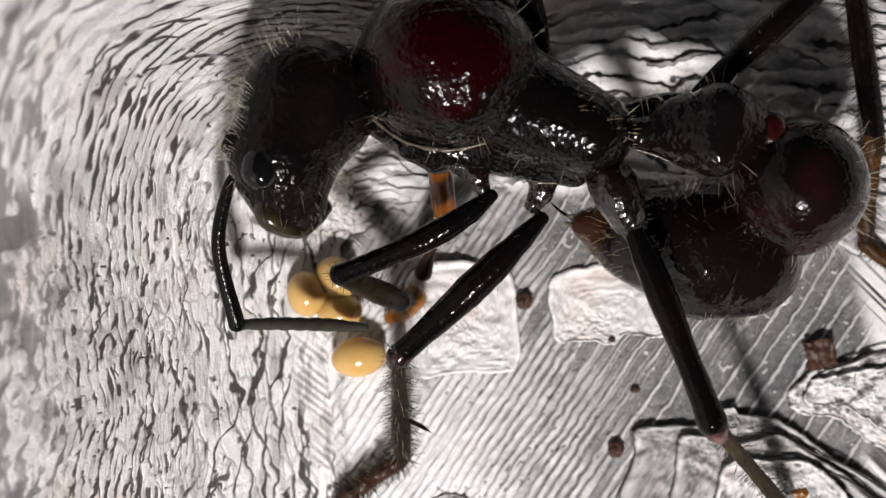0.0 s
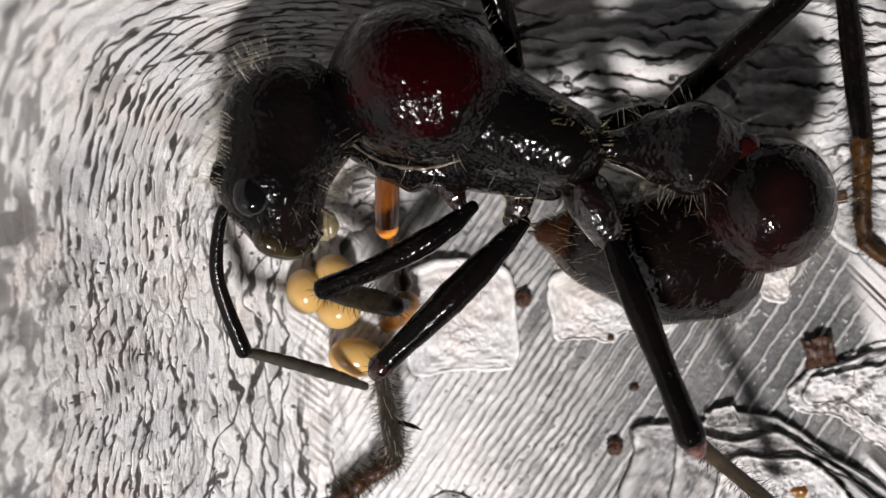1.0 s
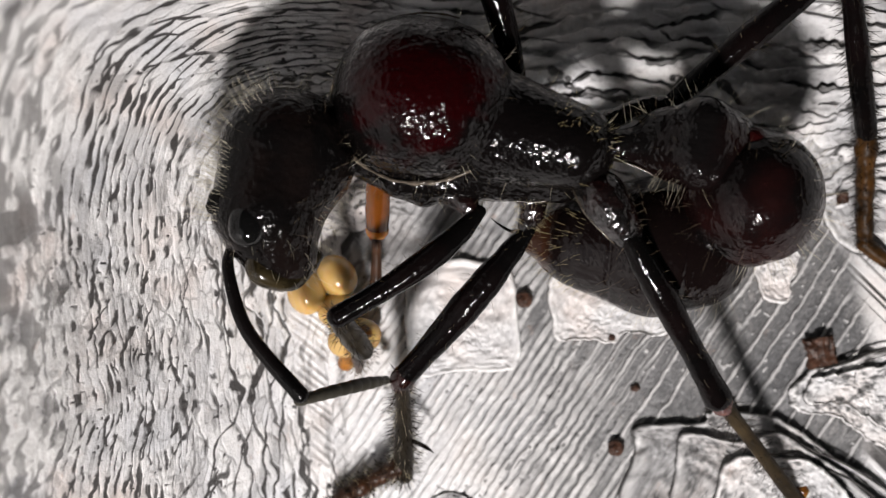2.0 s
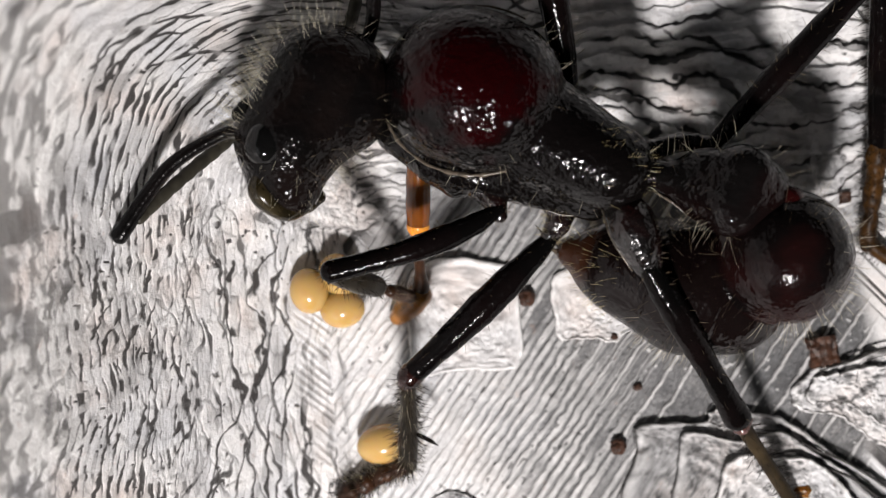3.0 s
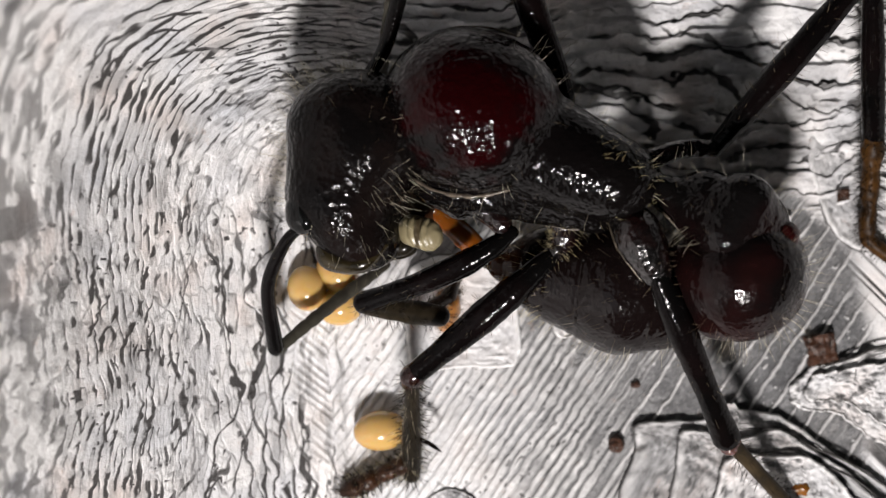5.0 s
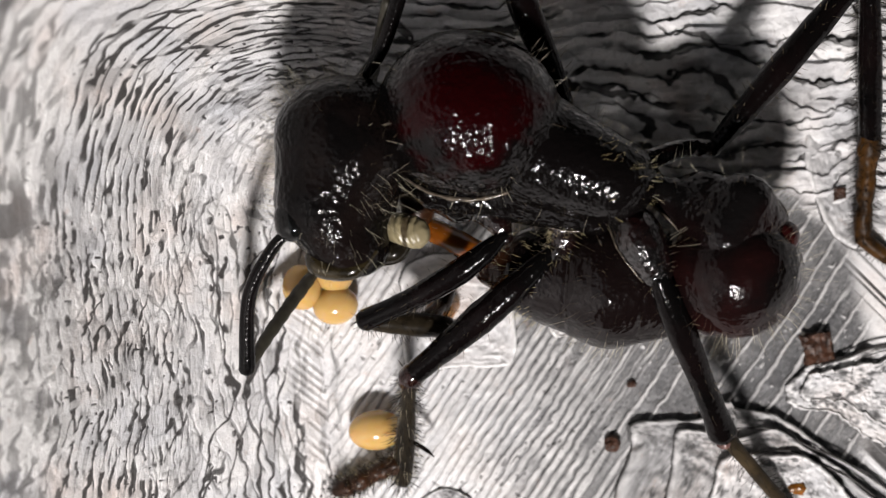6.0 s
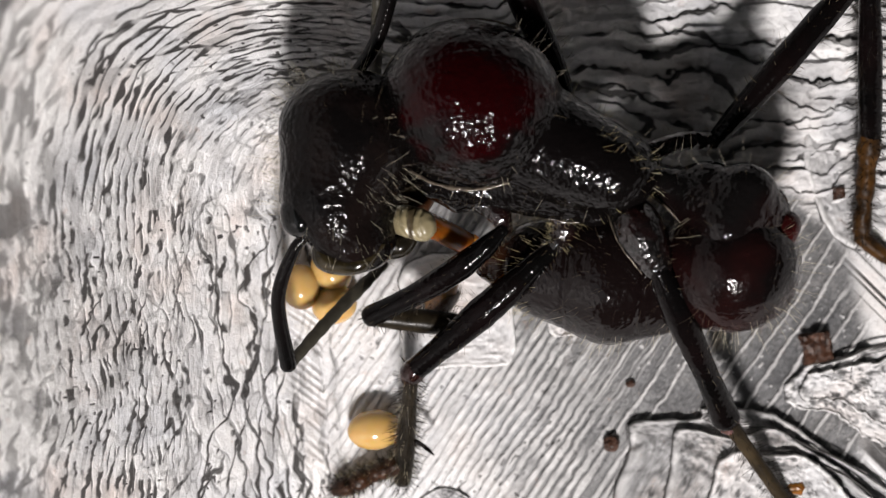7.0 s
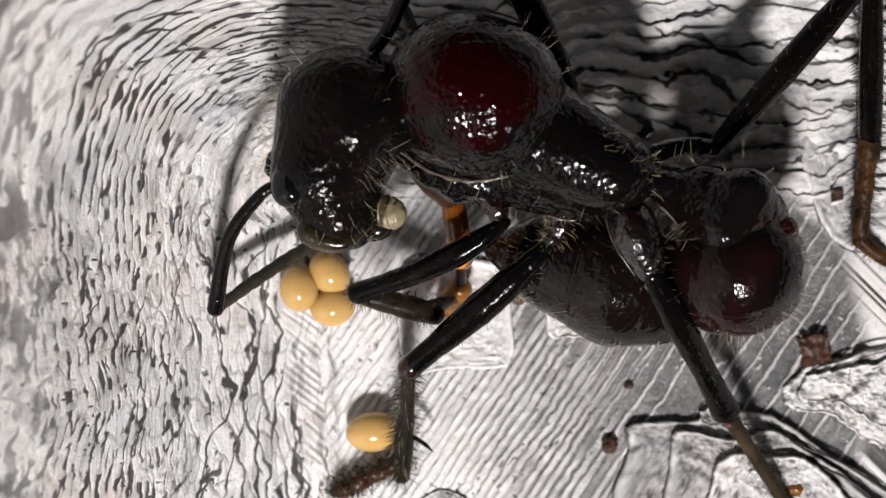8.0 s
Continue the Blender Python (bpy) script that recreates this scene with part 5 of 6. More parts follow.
    walk(PARTS["femur2"], [
        (0.0, limb((1.560, -2.904, 4.200), (-2.367, -6.753, 2.900))),
        (0.5, limb((1.658, -2.733, 4.200), (-2.264, -6.585, 2.900))),
        (1.0, limb((1.670, -2.621, 4.200), (-2.397, -6.466, 3.425))),
        (1.5, limb((1.377, -2.668, 4.200), (-2.699, -6.317, 2.800))),
        (1.7, limb((1.381, -2.668, 4.200), (-2.665, -6.291, 2.625))),
        (2.8, limb((1.405, -2.545, 4.200), (-2.293, -6.694, 3.175))),
        (3.0, limb((1.434, -2.524, 4.200), (-2.217, -6.720, 3.200))),
        (3.2, limb((1.237, -2.582, 4.200), (-2.314, -6.747, 2.800))),
        (3.5, limb((1.268, -2.639, 4.200), (-2.265, -6.803, 2.750))),
        (4.0, limb((1.220, -2.548, 4.200), (-2.422, -6.633, 2.800))),
        (4.5, limb((1.457, -2.584, 4.200), (-2.434, -6.381, 2.650))),
        (4.7, limb((1.416, -2.533, 4.200), (-2.540, -6.241, 2.625))),
        (5.8, limb((1.479, -2.417, 4.200), (-2.651, -5.943, 2.650))),
        (6.0, limb((1.320, -2.443, 4.200), (-2.700, -5.985, 2.400))),
        (6.5, limb((1.280, -2.450, 4.200), (-2.655, -6.074, 2.375))),
        (7.0, limb((1.324, -2.563, 4.200), (-2.604, -6.159, 2.300))),
        (7.5, limb((1.366, -2.524, 4.200), (-2.547, -6.081, 2.200))),
        (8.0, limb((1.410, -2.535, 4.200), (-2.316, -6.342, 2.325))),
    ])
    walk(PARTS["tibia2"], [
        (0.0, limb((-2.367, -6.753, 2.900), (-2.284, -9.839, 0.750))),
        (0.5, limb((-2.264, -6.585, 2.900), (-1.745, -9.555, 0.750))),
        (1.0, limb((-2.397, -6.466, 3.425), (-2.101, -9.303, 0.750))),
        (1.5, limb((-2.699, -6.317, 2.800), (-2.816, -9.020, 0.750))),
        (1.7, limb((-2.665, -6.291, 2.625), (-3.002, -8.818, 0.750))),
        (2.8, limb((-2.293, -6.694, 3.175), (-2.296, -9.385, 0.750))),
        (3.0, limb((-2.217, -6.720, 3.200), (-2.091, -9.378, 0.750))),
        (3.2, limb((-2.314, -6.747, 2.800), (-2.331, -9.407, 0.750))),
        (3.5, limb((-2.265, -6.803, 2.750), (-2.460, -9.437, 0.750))),
        (4.0, limb((-2.422, -6.633, 2.800), (-2.625, -9.133, 0.750))),
        (4.5, limb((-2.434, -6.381, 2.650), (-2.396, -9.047, 0.750))),
        (4.7, limb((-2.540, -6.241, 2.625), (-2.587, -8.872, 0.750))),
        (5.8, limb((-2.651, -5.943, 2.650), (-2.705, -8.469, 0.750))),
        (6.0, limb((-2.700, -5.985, 2.400), (-2.920, -8.491, 0.750))),
        (6.5, limb((-2.655, -6.074, 2.375), (-2.945, -8.584, 0.750))),
        (7.0, limb((-2.604, -6.159, 2.300), (-2.838, -8.822, 0.750))),
        (7.5, limb((-2.547, -6.081, 2.200), (-2.684, -8.818, 0.750))),
        (8.0, limb((-2.316, -6.342, 2.325), (-2.368, -9.141, 0.750))),
    ])
    walk(PARTS["tarsus2"], [
        (0.0, limb((-2.284, -9.839, 0.750), (-3.971, -10.968, 0.250))),
        (0.5, limb((-1.745, -9.555, 0.750), (-3.332, -10.677, 0.250))),
        (1.0, limb((-2.101, -9.303, 0.750), (-3.693, -10.315, 0.250))),
        (1.5, limb((-2.816, -9.020, 0.750), (-4.565, -9.870, 0.250))),
        (1.7, limb((-3.002, -8.818, 0.750), (-4.824, -9.546, 0.250))),
        (2.8, limb((-2.296, -9.385, 0.750), (-3.976, -10.298, 0.250))),
        (3.0, limb((-2.091, -9.378, 0.750), (-3.804, -10.412, 0.250))),
        (3.2, limb((-2.331, -9.407, 0.750), (-4.064, -10.483, 0.250))),
        (3.5, limb((-2.460, -9.437, 0.750), (-4.234, -10.565, 0.250))),
        (4.0, limb((-2.625, -9.133, 0.750), (-4.407, -10.221, 0.250))),
        (4.5, limb((-2.396, -9.047, 0.750), (-4.172, -10.072, 0.250))),
        (4.7, limb((-2.587, -8.872, 0.750), (-4.394, -9.848, 0.250))),
        (5.8, limb((-2.705, -8.469, 0.750), (-4.575, -9.360, 0.250))),
        (6.0, limb((-2.920, -8.491, 0.750), (-4.795, -9.378, 0.250))),
        (6.5, limb((-2.945, -8.584, 0.750), (-4.818, -9.429, 0.250))),
        (7.0, limb((-2.838, -8.822, 0.750), (-4.737, -9.688, 0.250))),
        (7.5, limb((-2.684, -8.818, 0.750), (-4.574, -9.739, 0.250))),
        (8.0, limb((-2.368, -9.141, 0.750), (-4.203, -10.179, 0.250))),
    ])
    walk(PARTS["femur3"], [
        (0.0, limb((3.911, -3.245, 5.400), (5.979, -8.343, 5.400))),
        (0.5, limb((3.911, -3.245, 5.400), (5.866, -8.492, 6.125))),
        (1.0, limb((3.911, -3.245, 5.400), (5.717, -8.417, 6.100))),
        (1.5, limb((3.911, -3.245, 5.400), (5.533, -8.424, 4.525))),
        (1.7, limb((3.911, -3.245, 5.400), (5.680, -8.228, 3.875))),
        (2.8, limb((3.911, -3.245, 5.400), (6.729, -7.379, 3.125))),
        (3.0, limb((3.911, -3.245, 5.400), (6.920, -7.212, 3.075))),
        (3.2, limb((3.911, -3.245, 5.400), (6.950, -7.026, 2.825))),
        (3.5, limb((3.911, -3.245, 5.400), (7.005, -6.873, 2.675))),
        (4.0, limb((3.911, -3.245, 5.400), (6.851, -7.054, 2.725))),
        (4.5, limb((3.911, -3.245, 5.400), (6.406, -7.617, 3.175))),
        (4.7, limb((3.911, -3.245, 5.400), (6.247, -7.678, 3.150))),
        (5.8, limb((3.911, -3.245, 5.400), (5.927, -7.630, 2.750))),
        (6.0, limb((3.911, -3.245, 5.400), (5.949, -7.582, 2.700))),
        (6.5, limb((3.911, -3.245, 5.400), (6.055, -7.374, 2.475))),
        (7.0, limb((3.911, -3.245, 5.400), (6.134, -7.389, 2.550))),
        (7.5, limb((3.911, -3.245, 5.400), (6.104, -7.404, 2.550))),
        (8.0, limb((3.911, -3.245, 5.400), (6.571, -6.991, 2.375))),
    ])
    walk(PARTS["tibia3"], [
        (0.0, limb((5.979, -8.343, 5.400), (9.663, -12.245, 0.300))),
        (0.5, limb((5.866, -8.492, 6.125), (10.277, -12.191, 0.300))),
        (1.0, limb((5.717, -8.417, 6.100), (9.888, -12.067, 0.300))),
        (1.5, limb((5.533, -8.424, 4.525), (8.861, -12.565, 0.300))),
        (1.7, limb((5.680, -8.228, 3.875), (8.500, -12.708, 0.300))),
        (2.8, limb((6.729, -7.379, 3.125), (9.679, -11.337, 0.300))),
        (3.0, limb((6.920, -7.212, 3.075), (9.886, -10.734, 0.300))),
        (3.2, limb((6.950, -7.026, 2.825), (9.629, -10.567, 0.300))),
        (3.5, limb((7.005, -6.873, 2.675), (9.459, -10.409, 0.300))),
        (4.0, limb((6.851, -7.054, 2.725), (9.286, -10.305, 0.300))),
        (4.5, limb((6.406, -7.617, 3.175), (9.510, -10.634, 0.300))),
        (4.7, limb((6.247, -7.678, 3.150), (9.269, -10.768, 0.300))),
        (5.8, limb((5.927, -7.630, 2.750), (9.043, -10.803, 0.300))),
        (6.0, limb((5.949, -7.582, 2.700), (8.822, -10.822, 0.300))),
        (6.5, limb((6.055, -7.374, 2.475), (8.809, -10.778, 0.300))),
        (7.0, limb((6.134, -7.389, 2.550), (8.897, -10.965, 0.300))),
        (7.5, limb((6.104, -7.404, 2.550), (9.071, -10.897, 0.300))),
        (8.0, limb((6.571, -6.991, 2.375), (9.483, -10.621, 0.300))),
    ])
    walk(PARTS["femur6"], [
        (0.0, limb((5.650, 0.224, 3.400), (9.764, 4.034, 4.600))),
        (0.5, limb((5.650, 0.224, 3.400), (10.183, 4.210, 4.600))),
        (1.0, limb((5.650, 0.224, 3.400), (10.390, 4.133, 4.600))),
        (1.5, limb((5.650, 0.224, 3.400), (10.576, 3.549, 4.600))),
        (1.7, limb((5.650, 0.224, 3.400), (10.770, 3.411, 4.600))),
        (2.8, limb((5.650, 0.224, 3.400), (10.146, 4.715, 4.600))),
        (3.0, limb((5.650, 0.224, 3.400), (9.653, 5.252, 4.600))),
        (3.2, limb((5.650, 0.224, 3.400), (9.343, 5.264, 4.600))),
        (3.5, limb((5.650, 0.224, 3.400), (9.115, 5.291, 4.600))),
        (4.0, limb((5.650, 0.224, 3.400), (9.237, 5.317, 4.600))),
        (4.5, limb((5.650, 0.224, 3.400), (9.461, 5.213, 4.600))),
        (4.7, limb((5.650, 0.224, 3.400), (9.572, 5.063, 4.600))),
        (5.8, limb((5.650, 0.224, 3.400), (9.879, 5.176, 4.600))),
        (6.0, limb((5.650, 0.224, 3.400), (9.746, 5.071, 4.600))),
        (6.5, limb((5.650, 0.224, 3.400), (9.665, 5.092, 4.600))),
        (7.0, limb((5.650, 0.224, 3.400), (9.647, 4.930, 4.600))),
        (7.5, limb((5.650, 0.224, 3.400), (9.541, 5.106, 4.600))),
        (8.0, limb((5.650, 0.224, 3.400), (9.404, 5.200, 4.600))),
    ])
    walk(PARTS["tibia6"], [
        (0.0, limb((9.764, 4.034, 4.600), (11.129, -0.386, 1.600))),
        (0.5, limb((10.183, 4.210, 4.600), (11.547, -0.402, 1.600))),
        (1.0, limb((10.390, 4.133, 4.600), (11.470, -0.349, 1.600))),
        (1.5, limb((10.576, 3.549, 4.600), (11.340, -0.960, 1.600))),
        (1.7, limb((10.770, 3.411, 4.600), (11.384, -1.199, 1.600))),
        (2.8, limb((10.146, 4.715, 4.600), (10.959, 0.230, 1.600))),
        (3.0, limb((9.653, 5.252, 4.600), (10.645, 0.838, 1.600))),
        (3.2, limb((9.343, 5.264, 4.600), (10.261, 0.981, 1.600))),
        (3.5, limb((9.115, 5.291, 4.600), (10.003, 1.096, 1.600))),
        (4.0, limb((9.237, 5.317, 4.600), (10.019, 1.263, 1.600))),
        (4.5, limb((9.461, 5.213, 4.600), (10.410, 0.993, 1.600))),
        (4.7, limb((9.572, 5.063, 4.600), (10.450, 0.838, 1.600))),
        (5.8, limb((9.879, 5.176, 4.600), (10.546, 0.789, 1.600))),
        (6.0, limb((9.746, 5.071, 4.600), (10.420, 0.761, 1.600))),
        (6.5, limb((9.665, 5.092, 4.600), (10.374, 0.783, 1.600))),
        (7.0, limb((9.647, 4.930, 4.600), (10.378, 0.659, 1.600))),
        (7.5, limb((9.541, 5.106, 4.600), (10.368, 0.799, 1.600))),
        (8.0, limb((9.404, 5.200, 4.600), (10.309, 1.032, 1.600))),
    ])
    walk(PARTS["tarsus6"], [
        (0.0, limb((11.129, -0.386, 1.600), (11.186, -3.654, 0.350))),
        (0.5, limb((11.547, -0.402, 1.600), (11.950, -3.629, 0.350))),
        (1.0, limb((11.470, -0.349, 1.600), (11.711, -3.535, 0.350))),
        (1.5, limb((11.340, -0.960, 1.600), (11.274, -4.181, 0.350))),
        (1.7, limb((11.384, -1.199, 1.600), (11.204, -4.413, 0.350))),
        (2.8, limb((10.959, 0.230, 1.600), (11.052, -2.721, 0.350))),
        (3.0, limb((10.645, 0.838, 1.600), (10.807, -2.059, 0.350))),
        (3.2, limb((10.261, 0.981, 1.600), (10.398, -1.876, 0.350))),
        (3.5, limb((10.003, 1.096, 1.600), (10.076, -1.707, 0.350))),
        (4.0, limb((10.019, 1.263, 1.600), (10.055, -1.614, 0.350))),
        (4.5, limb((10.410, 0.993, 1.600), (10.582, -1.975, 0.350))),
        (4.7, limb((10.450, 0.838, 1.600), (10.566, -2.140, 0.350))),
        (5.8, limb((10.546, 0.789, 1.600), (10.671, -2.232, 0.350))),
        (6.0, limb((10.420, 0.761, 1.600), (10.450, -2.250, 0.350))),
        (6.5, limb((10.374, 0.783, 1.600), (10.377, -2.195, 0.350))),
        (7.0, limb((10.378, 0.659, 1.600), (10.421, -2.375, 0.350))),
        (7.5, limb((10.368, 0.799, 1.600), (10.519, -2.293, 0.350))),
        (8.0, limb((10.309, 1.032, 1.600), (10.479, -1.954, 0.350))),
    ])
    walk(PARTS["claw6"], [
        (0.0, limb((11.186, -3.621, 0.350), (12.227, -4.442, 0.200))),
        (0.5, limb((11.951, -3.596, 0.350), (12.977, -4.434, 0.200))),
        (1.0, limb((11.712, -3.502, 0.350), (12.723, -4.359, 0.200))),
        (1.5, limb((11.277, -4.148, 0.350), (12.226, -5.073, 0.200))),
        (1.7, limb((11.208, -4.381, 0.350), (12.124, -5.338, 0.200))),
        (2.8, limb((11.051, -2.688, 0.350), (12.106, -3.491, 0.200))),
        (3.0, limb((10.804, -2.026, 0.350), (11.900, -2.772, 0.200))),
        (3.2, limb((10.395, -1.844, 0.350), (11.503, -2.570, 0.200))),
        (3.5, limb((10.073, -1.674, 0.350), (11.193, -2.381, 0.200))),
        (4.0, limb((10.052, -1.582, 0.350), (11.160, -2.308, 0.200))),
        (4.5, limb((10.580, -1.943, 0.350), (11.662, -2.707, 0.200))),
        (4.7, limb((10.566, -2.107, 0.350), (11.627, -2.900, 0.200))),
        (5.8, limb((10.671, -2.199, 0.350), (11.702, -3.032, 0.200))),
        (6.0, limb((10.451, -2.218, 0.350), (11.481, -3.051, 0.200))),
        (6.5, limb((10.377, -2.162, 0.350), (11.413, -2.988, 0.200))),
        (7.0, limb((10.421, -2.342, 0.350), (11.461, -3.162, 0.200))),
        (7.5, limb((10.518, -2.260, 0.350), (11.566, -3.072, 0.200))),
        (8.0, limb((10.477, -1.921, 0.350), (11.566, -2.676, 0.200))),
    ])
    walk(PARTS["femur5"], [
        (0.0, limb((1.589, 1.544, 3.600), (0.688, 4.490, 5.000))),
        (0.5, limb((1.589, 1.544, 3.600), (1.048, 4.673, 5.000))),
        (1.0, limb((1.589, 1.544, 3.600), (0.722, 4.780, 5.000))),
        (1.5, limb((1.589, 1.544, 3.600), (0.826, 4.889, 5.000))),
        (1.7, limb((1.589, 1.544, 3.600), (1.126, 4.930, 5.000))),
        (2.8, limb((1.589, 1.544, 3.600), (0.667, 5.155, 5.000))),
        (3.0, limb((1.589, 1.544, 3.600), (0.532, 5.296, 5.000))),
        (3.5, limb((1.589, 1.544, 3.600), (-0.092, 5.265, 5.000))),
        (4.0, limb((1.589, 1.544, 3.600), (0.086, 5.512, 5.000))),
        (4.5, limb((1.589, 1.544, 3.600), (-0.317, 5.232, 5.000))),
        (4.7, limb((1.589, 1.544, 3.600), (-0.197, 5.337, 5.000))),
        (5.8, limb((1.589, 1.544, 3.600), (0.142, 5.369, 5.000))),
        (6.0, limb((1.589, 1.544, 3.600), (-0.208, 5.640, 5.000))),
        (7.0, limb((1.589, 1.544, 3.600), (-0.230, 5.224, 5.000))),
        (8.0, limb((1.589, 1.544, 3.600), (-0.569, 5.193, 5.000))),
    ])
    walk(PARTS["femur4"], [
        (0.0, limb((-1.256, -1.122, 3.550), (-2.328, -0.383, 3.600))),
        (0.5, limb((-0.514, -1.373, 3.550), (-2.328, -0.383, 3.600))),
        (1.0, limb((-1.997, -0.905, 3.550), (-2.328, -0.383, 3.600))),
        (1.5, limb((-2.338, -0.742, 3.550), (-2.328, -0.383, 3.600))),
        (1.7, limb((-2.286, -0.660, 3.550), (-2.328, -0.383, 3.600))),
        (2.8, limb((-3.269, -0.071, 3.550), (-2.328, -0.383, 3.600))),
        (3.0, limb((-2.371, -0.696, 3.550), (-2.328, -0.383, 3.600))),
        (3.2, limb((-2.740, -0.606, 3.550), (-2.328, -0.383, 3.600))),
        (3.5, limb((-2.984, -0.611, 3.550), (-2.328, -0.383, 3.600))),
        (3.8, limb((-2.227, -1.061, 3.550), (-2.328, -0.383, 3.600))),
        (4.0, limb((-2.197, -1.102, 3.550), (-2.328, -0.383, 3.600))),
        (4.2, limb((-2.400, -1.559, 3.550), (-2.328, -0.383, 3.600))),
        (4.5, limb((-2.357, -1.950, 3.550), (-2.328, -0.383, 3.600))),
        (4.7, limb((-2.423, -1.893, 3.550), (-2.328, -0.383, 3.600))),
        (5.8, limb((-2.415, -1.663, 3.550), (-2.328, -0.383, 3.600))),
        (7.0, limb((-2.619, -1.827, 3.550), (-2.328, -0.383, 3.600))),
        (7.5, limb((-2.503, -1.883, 3.550), (-2.328, -0.383, 3.600))),
        (7.8, limb((-2.006, -1.715, 3.550), (-2.328, -0.383, 3.600))),
        (8.0, limb((-1.417, -1.549, 3.550), (-2.328, -0.383, 3.600))),
    ])
    walk(PARTS["tibia4"], [
        (0.0, limb((-1.256, -1.125, 3.600), (-1.065, -2.678, 2.400))),
        (0.5, limb((-0.514, -1.376, 3.600), (-0.383, -2.621, 2.400))),
        (1.0, limb((-1.996, -0.908, 3.600), (-2.087, -2.430, 2.400))),
        (1.5, limb((-2.336, -0.744, 3.600), (-2.418, -2.174, 2.400))),
        (1.7, limb((-2.285, -0.663, 3.600), (-2.467, -1.894, 2.400))),
        (2.8, limb((-3.267, -0.074, 3.600), (-3.610, -2.977, 2.400))),
        (3.0, limb((-2.371, -0.698, 3.600), (-2.252, -2.610, 2.400))),
        (3.2, limb((-2.739, -0.608, 3.600), (-2.555, -2.670, 2.400))),
        (3.5, limb((-2.983, -0.614, 3.600), (-2.777, -2.799, 2.400))),
        (3.8, limb((-2.227, -1.063, 3.600), (-2.026, -2.818, 2.400))),
        (4.0, limb((-2.197, -1.105, 3.600), (-2.050, -2.785, 2.400))),
        (4.2, limb((-1.807, -1.207, 3.600), (-1.908, -2.992, 2.400))),
        (4.5, limb((-0.996, -1.368, 3.600), (-1.138, -2.843, 2.400))),
        (4.7, limb((-1.511, -1.329, 3.600), (-0.998, -2.624, 2.400))),
        (5.8, limb((-2.383, -1.633, 3.600), (-0.882, -2.386, 2.400))),
        (7.0, limb((-2.588, -1.797, 3.600), (-1.032, -2.560, 2.400))),
        (7.5, limb((-2.472, -1.853, 3.600), (-0.956, -2.637, 2.400))),
        (7.8, limb((-1.852, -1.695, 3.600), (-0.991, -2.812, 2.400))),
        (8.0, limb((-1.417, -1.550, 3.600), (-1.087, -2.946, 2.400))),
    ])
    walk(PARTS["meta4"], [
        (0.0, limb((-1.065, -2.678, 2.400), (-1.905, -5.145, 0.900))),
        (0.5, limb((-0.383, -2.621, 2.400), (-1.370, -4.954, 0.900))),
        (1.0, limb((-2.087, -2.430, 2.400), (-1.613, -4.786, 0.900))),
        (1.5, limb((-2.418, -2.174, 2.400), (-1.400, -4.483, 0.900))),
        (1.7, limb((-2.467, -1.894, 2.400), (-2.822, -4.992, 0.900))),
        (2.8, limb((-3.610, -2.977, 2.400), (-4.019, -4.884, 0.900))),
        (3.0, limb((-2.252, -2.610, 2.400), (-2.059, -4.457, 0.900))),
        (3.2, limb((-2.555, -2.670, 2.400), (-2.343, -4.516, 0.900))),
        (3.5, limb((-2.777, -2.799, 2.400), (-2.543, -4.515, 0.900))),
        (3.8, limb((-2.026, -2.818, 2.400), (-2.388, -4.477, 0.900))),
        (4.0, limb((-2.050, -2.785, 2.400), (-1.848, -4.143, 0.900))),
        (4.2, limb((-1.908, -2.992, 2.400), (-1.263, -4.002, 0.900))),
        (4.5, limb((-1.138, -2.843, 2.400), (-1.480, -3.839, 0.900))),
        (4.7, limb((-0.998, -2.624, 2.400), (-1.515, -3.856, 0.900))),
        (5.8, limb((-0.882, -2.386, 2.400), (-1.939, -4.319, 0.900))),
        (7.0, limb((-1.032, -2.560, 2.400), (-1.624, -3.740, 0.900))),
        (7.5, limb((-0.956, -2.637, 2.400), (-0.920, -3.967, 0.900))),
        (7.8, limb((-0.991, -2.812, 2.400), (-1.038, -3.950, 0.900))),
        (8.0, limb((-1.087, -2.946, 2.400), (-1.004, -4.046, 0.900))),
    ])
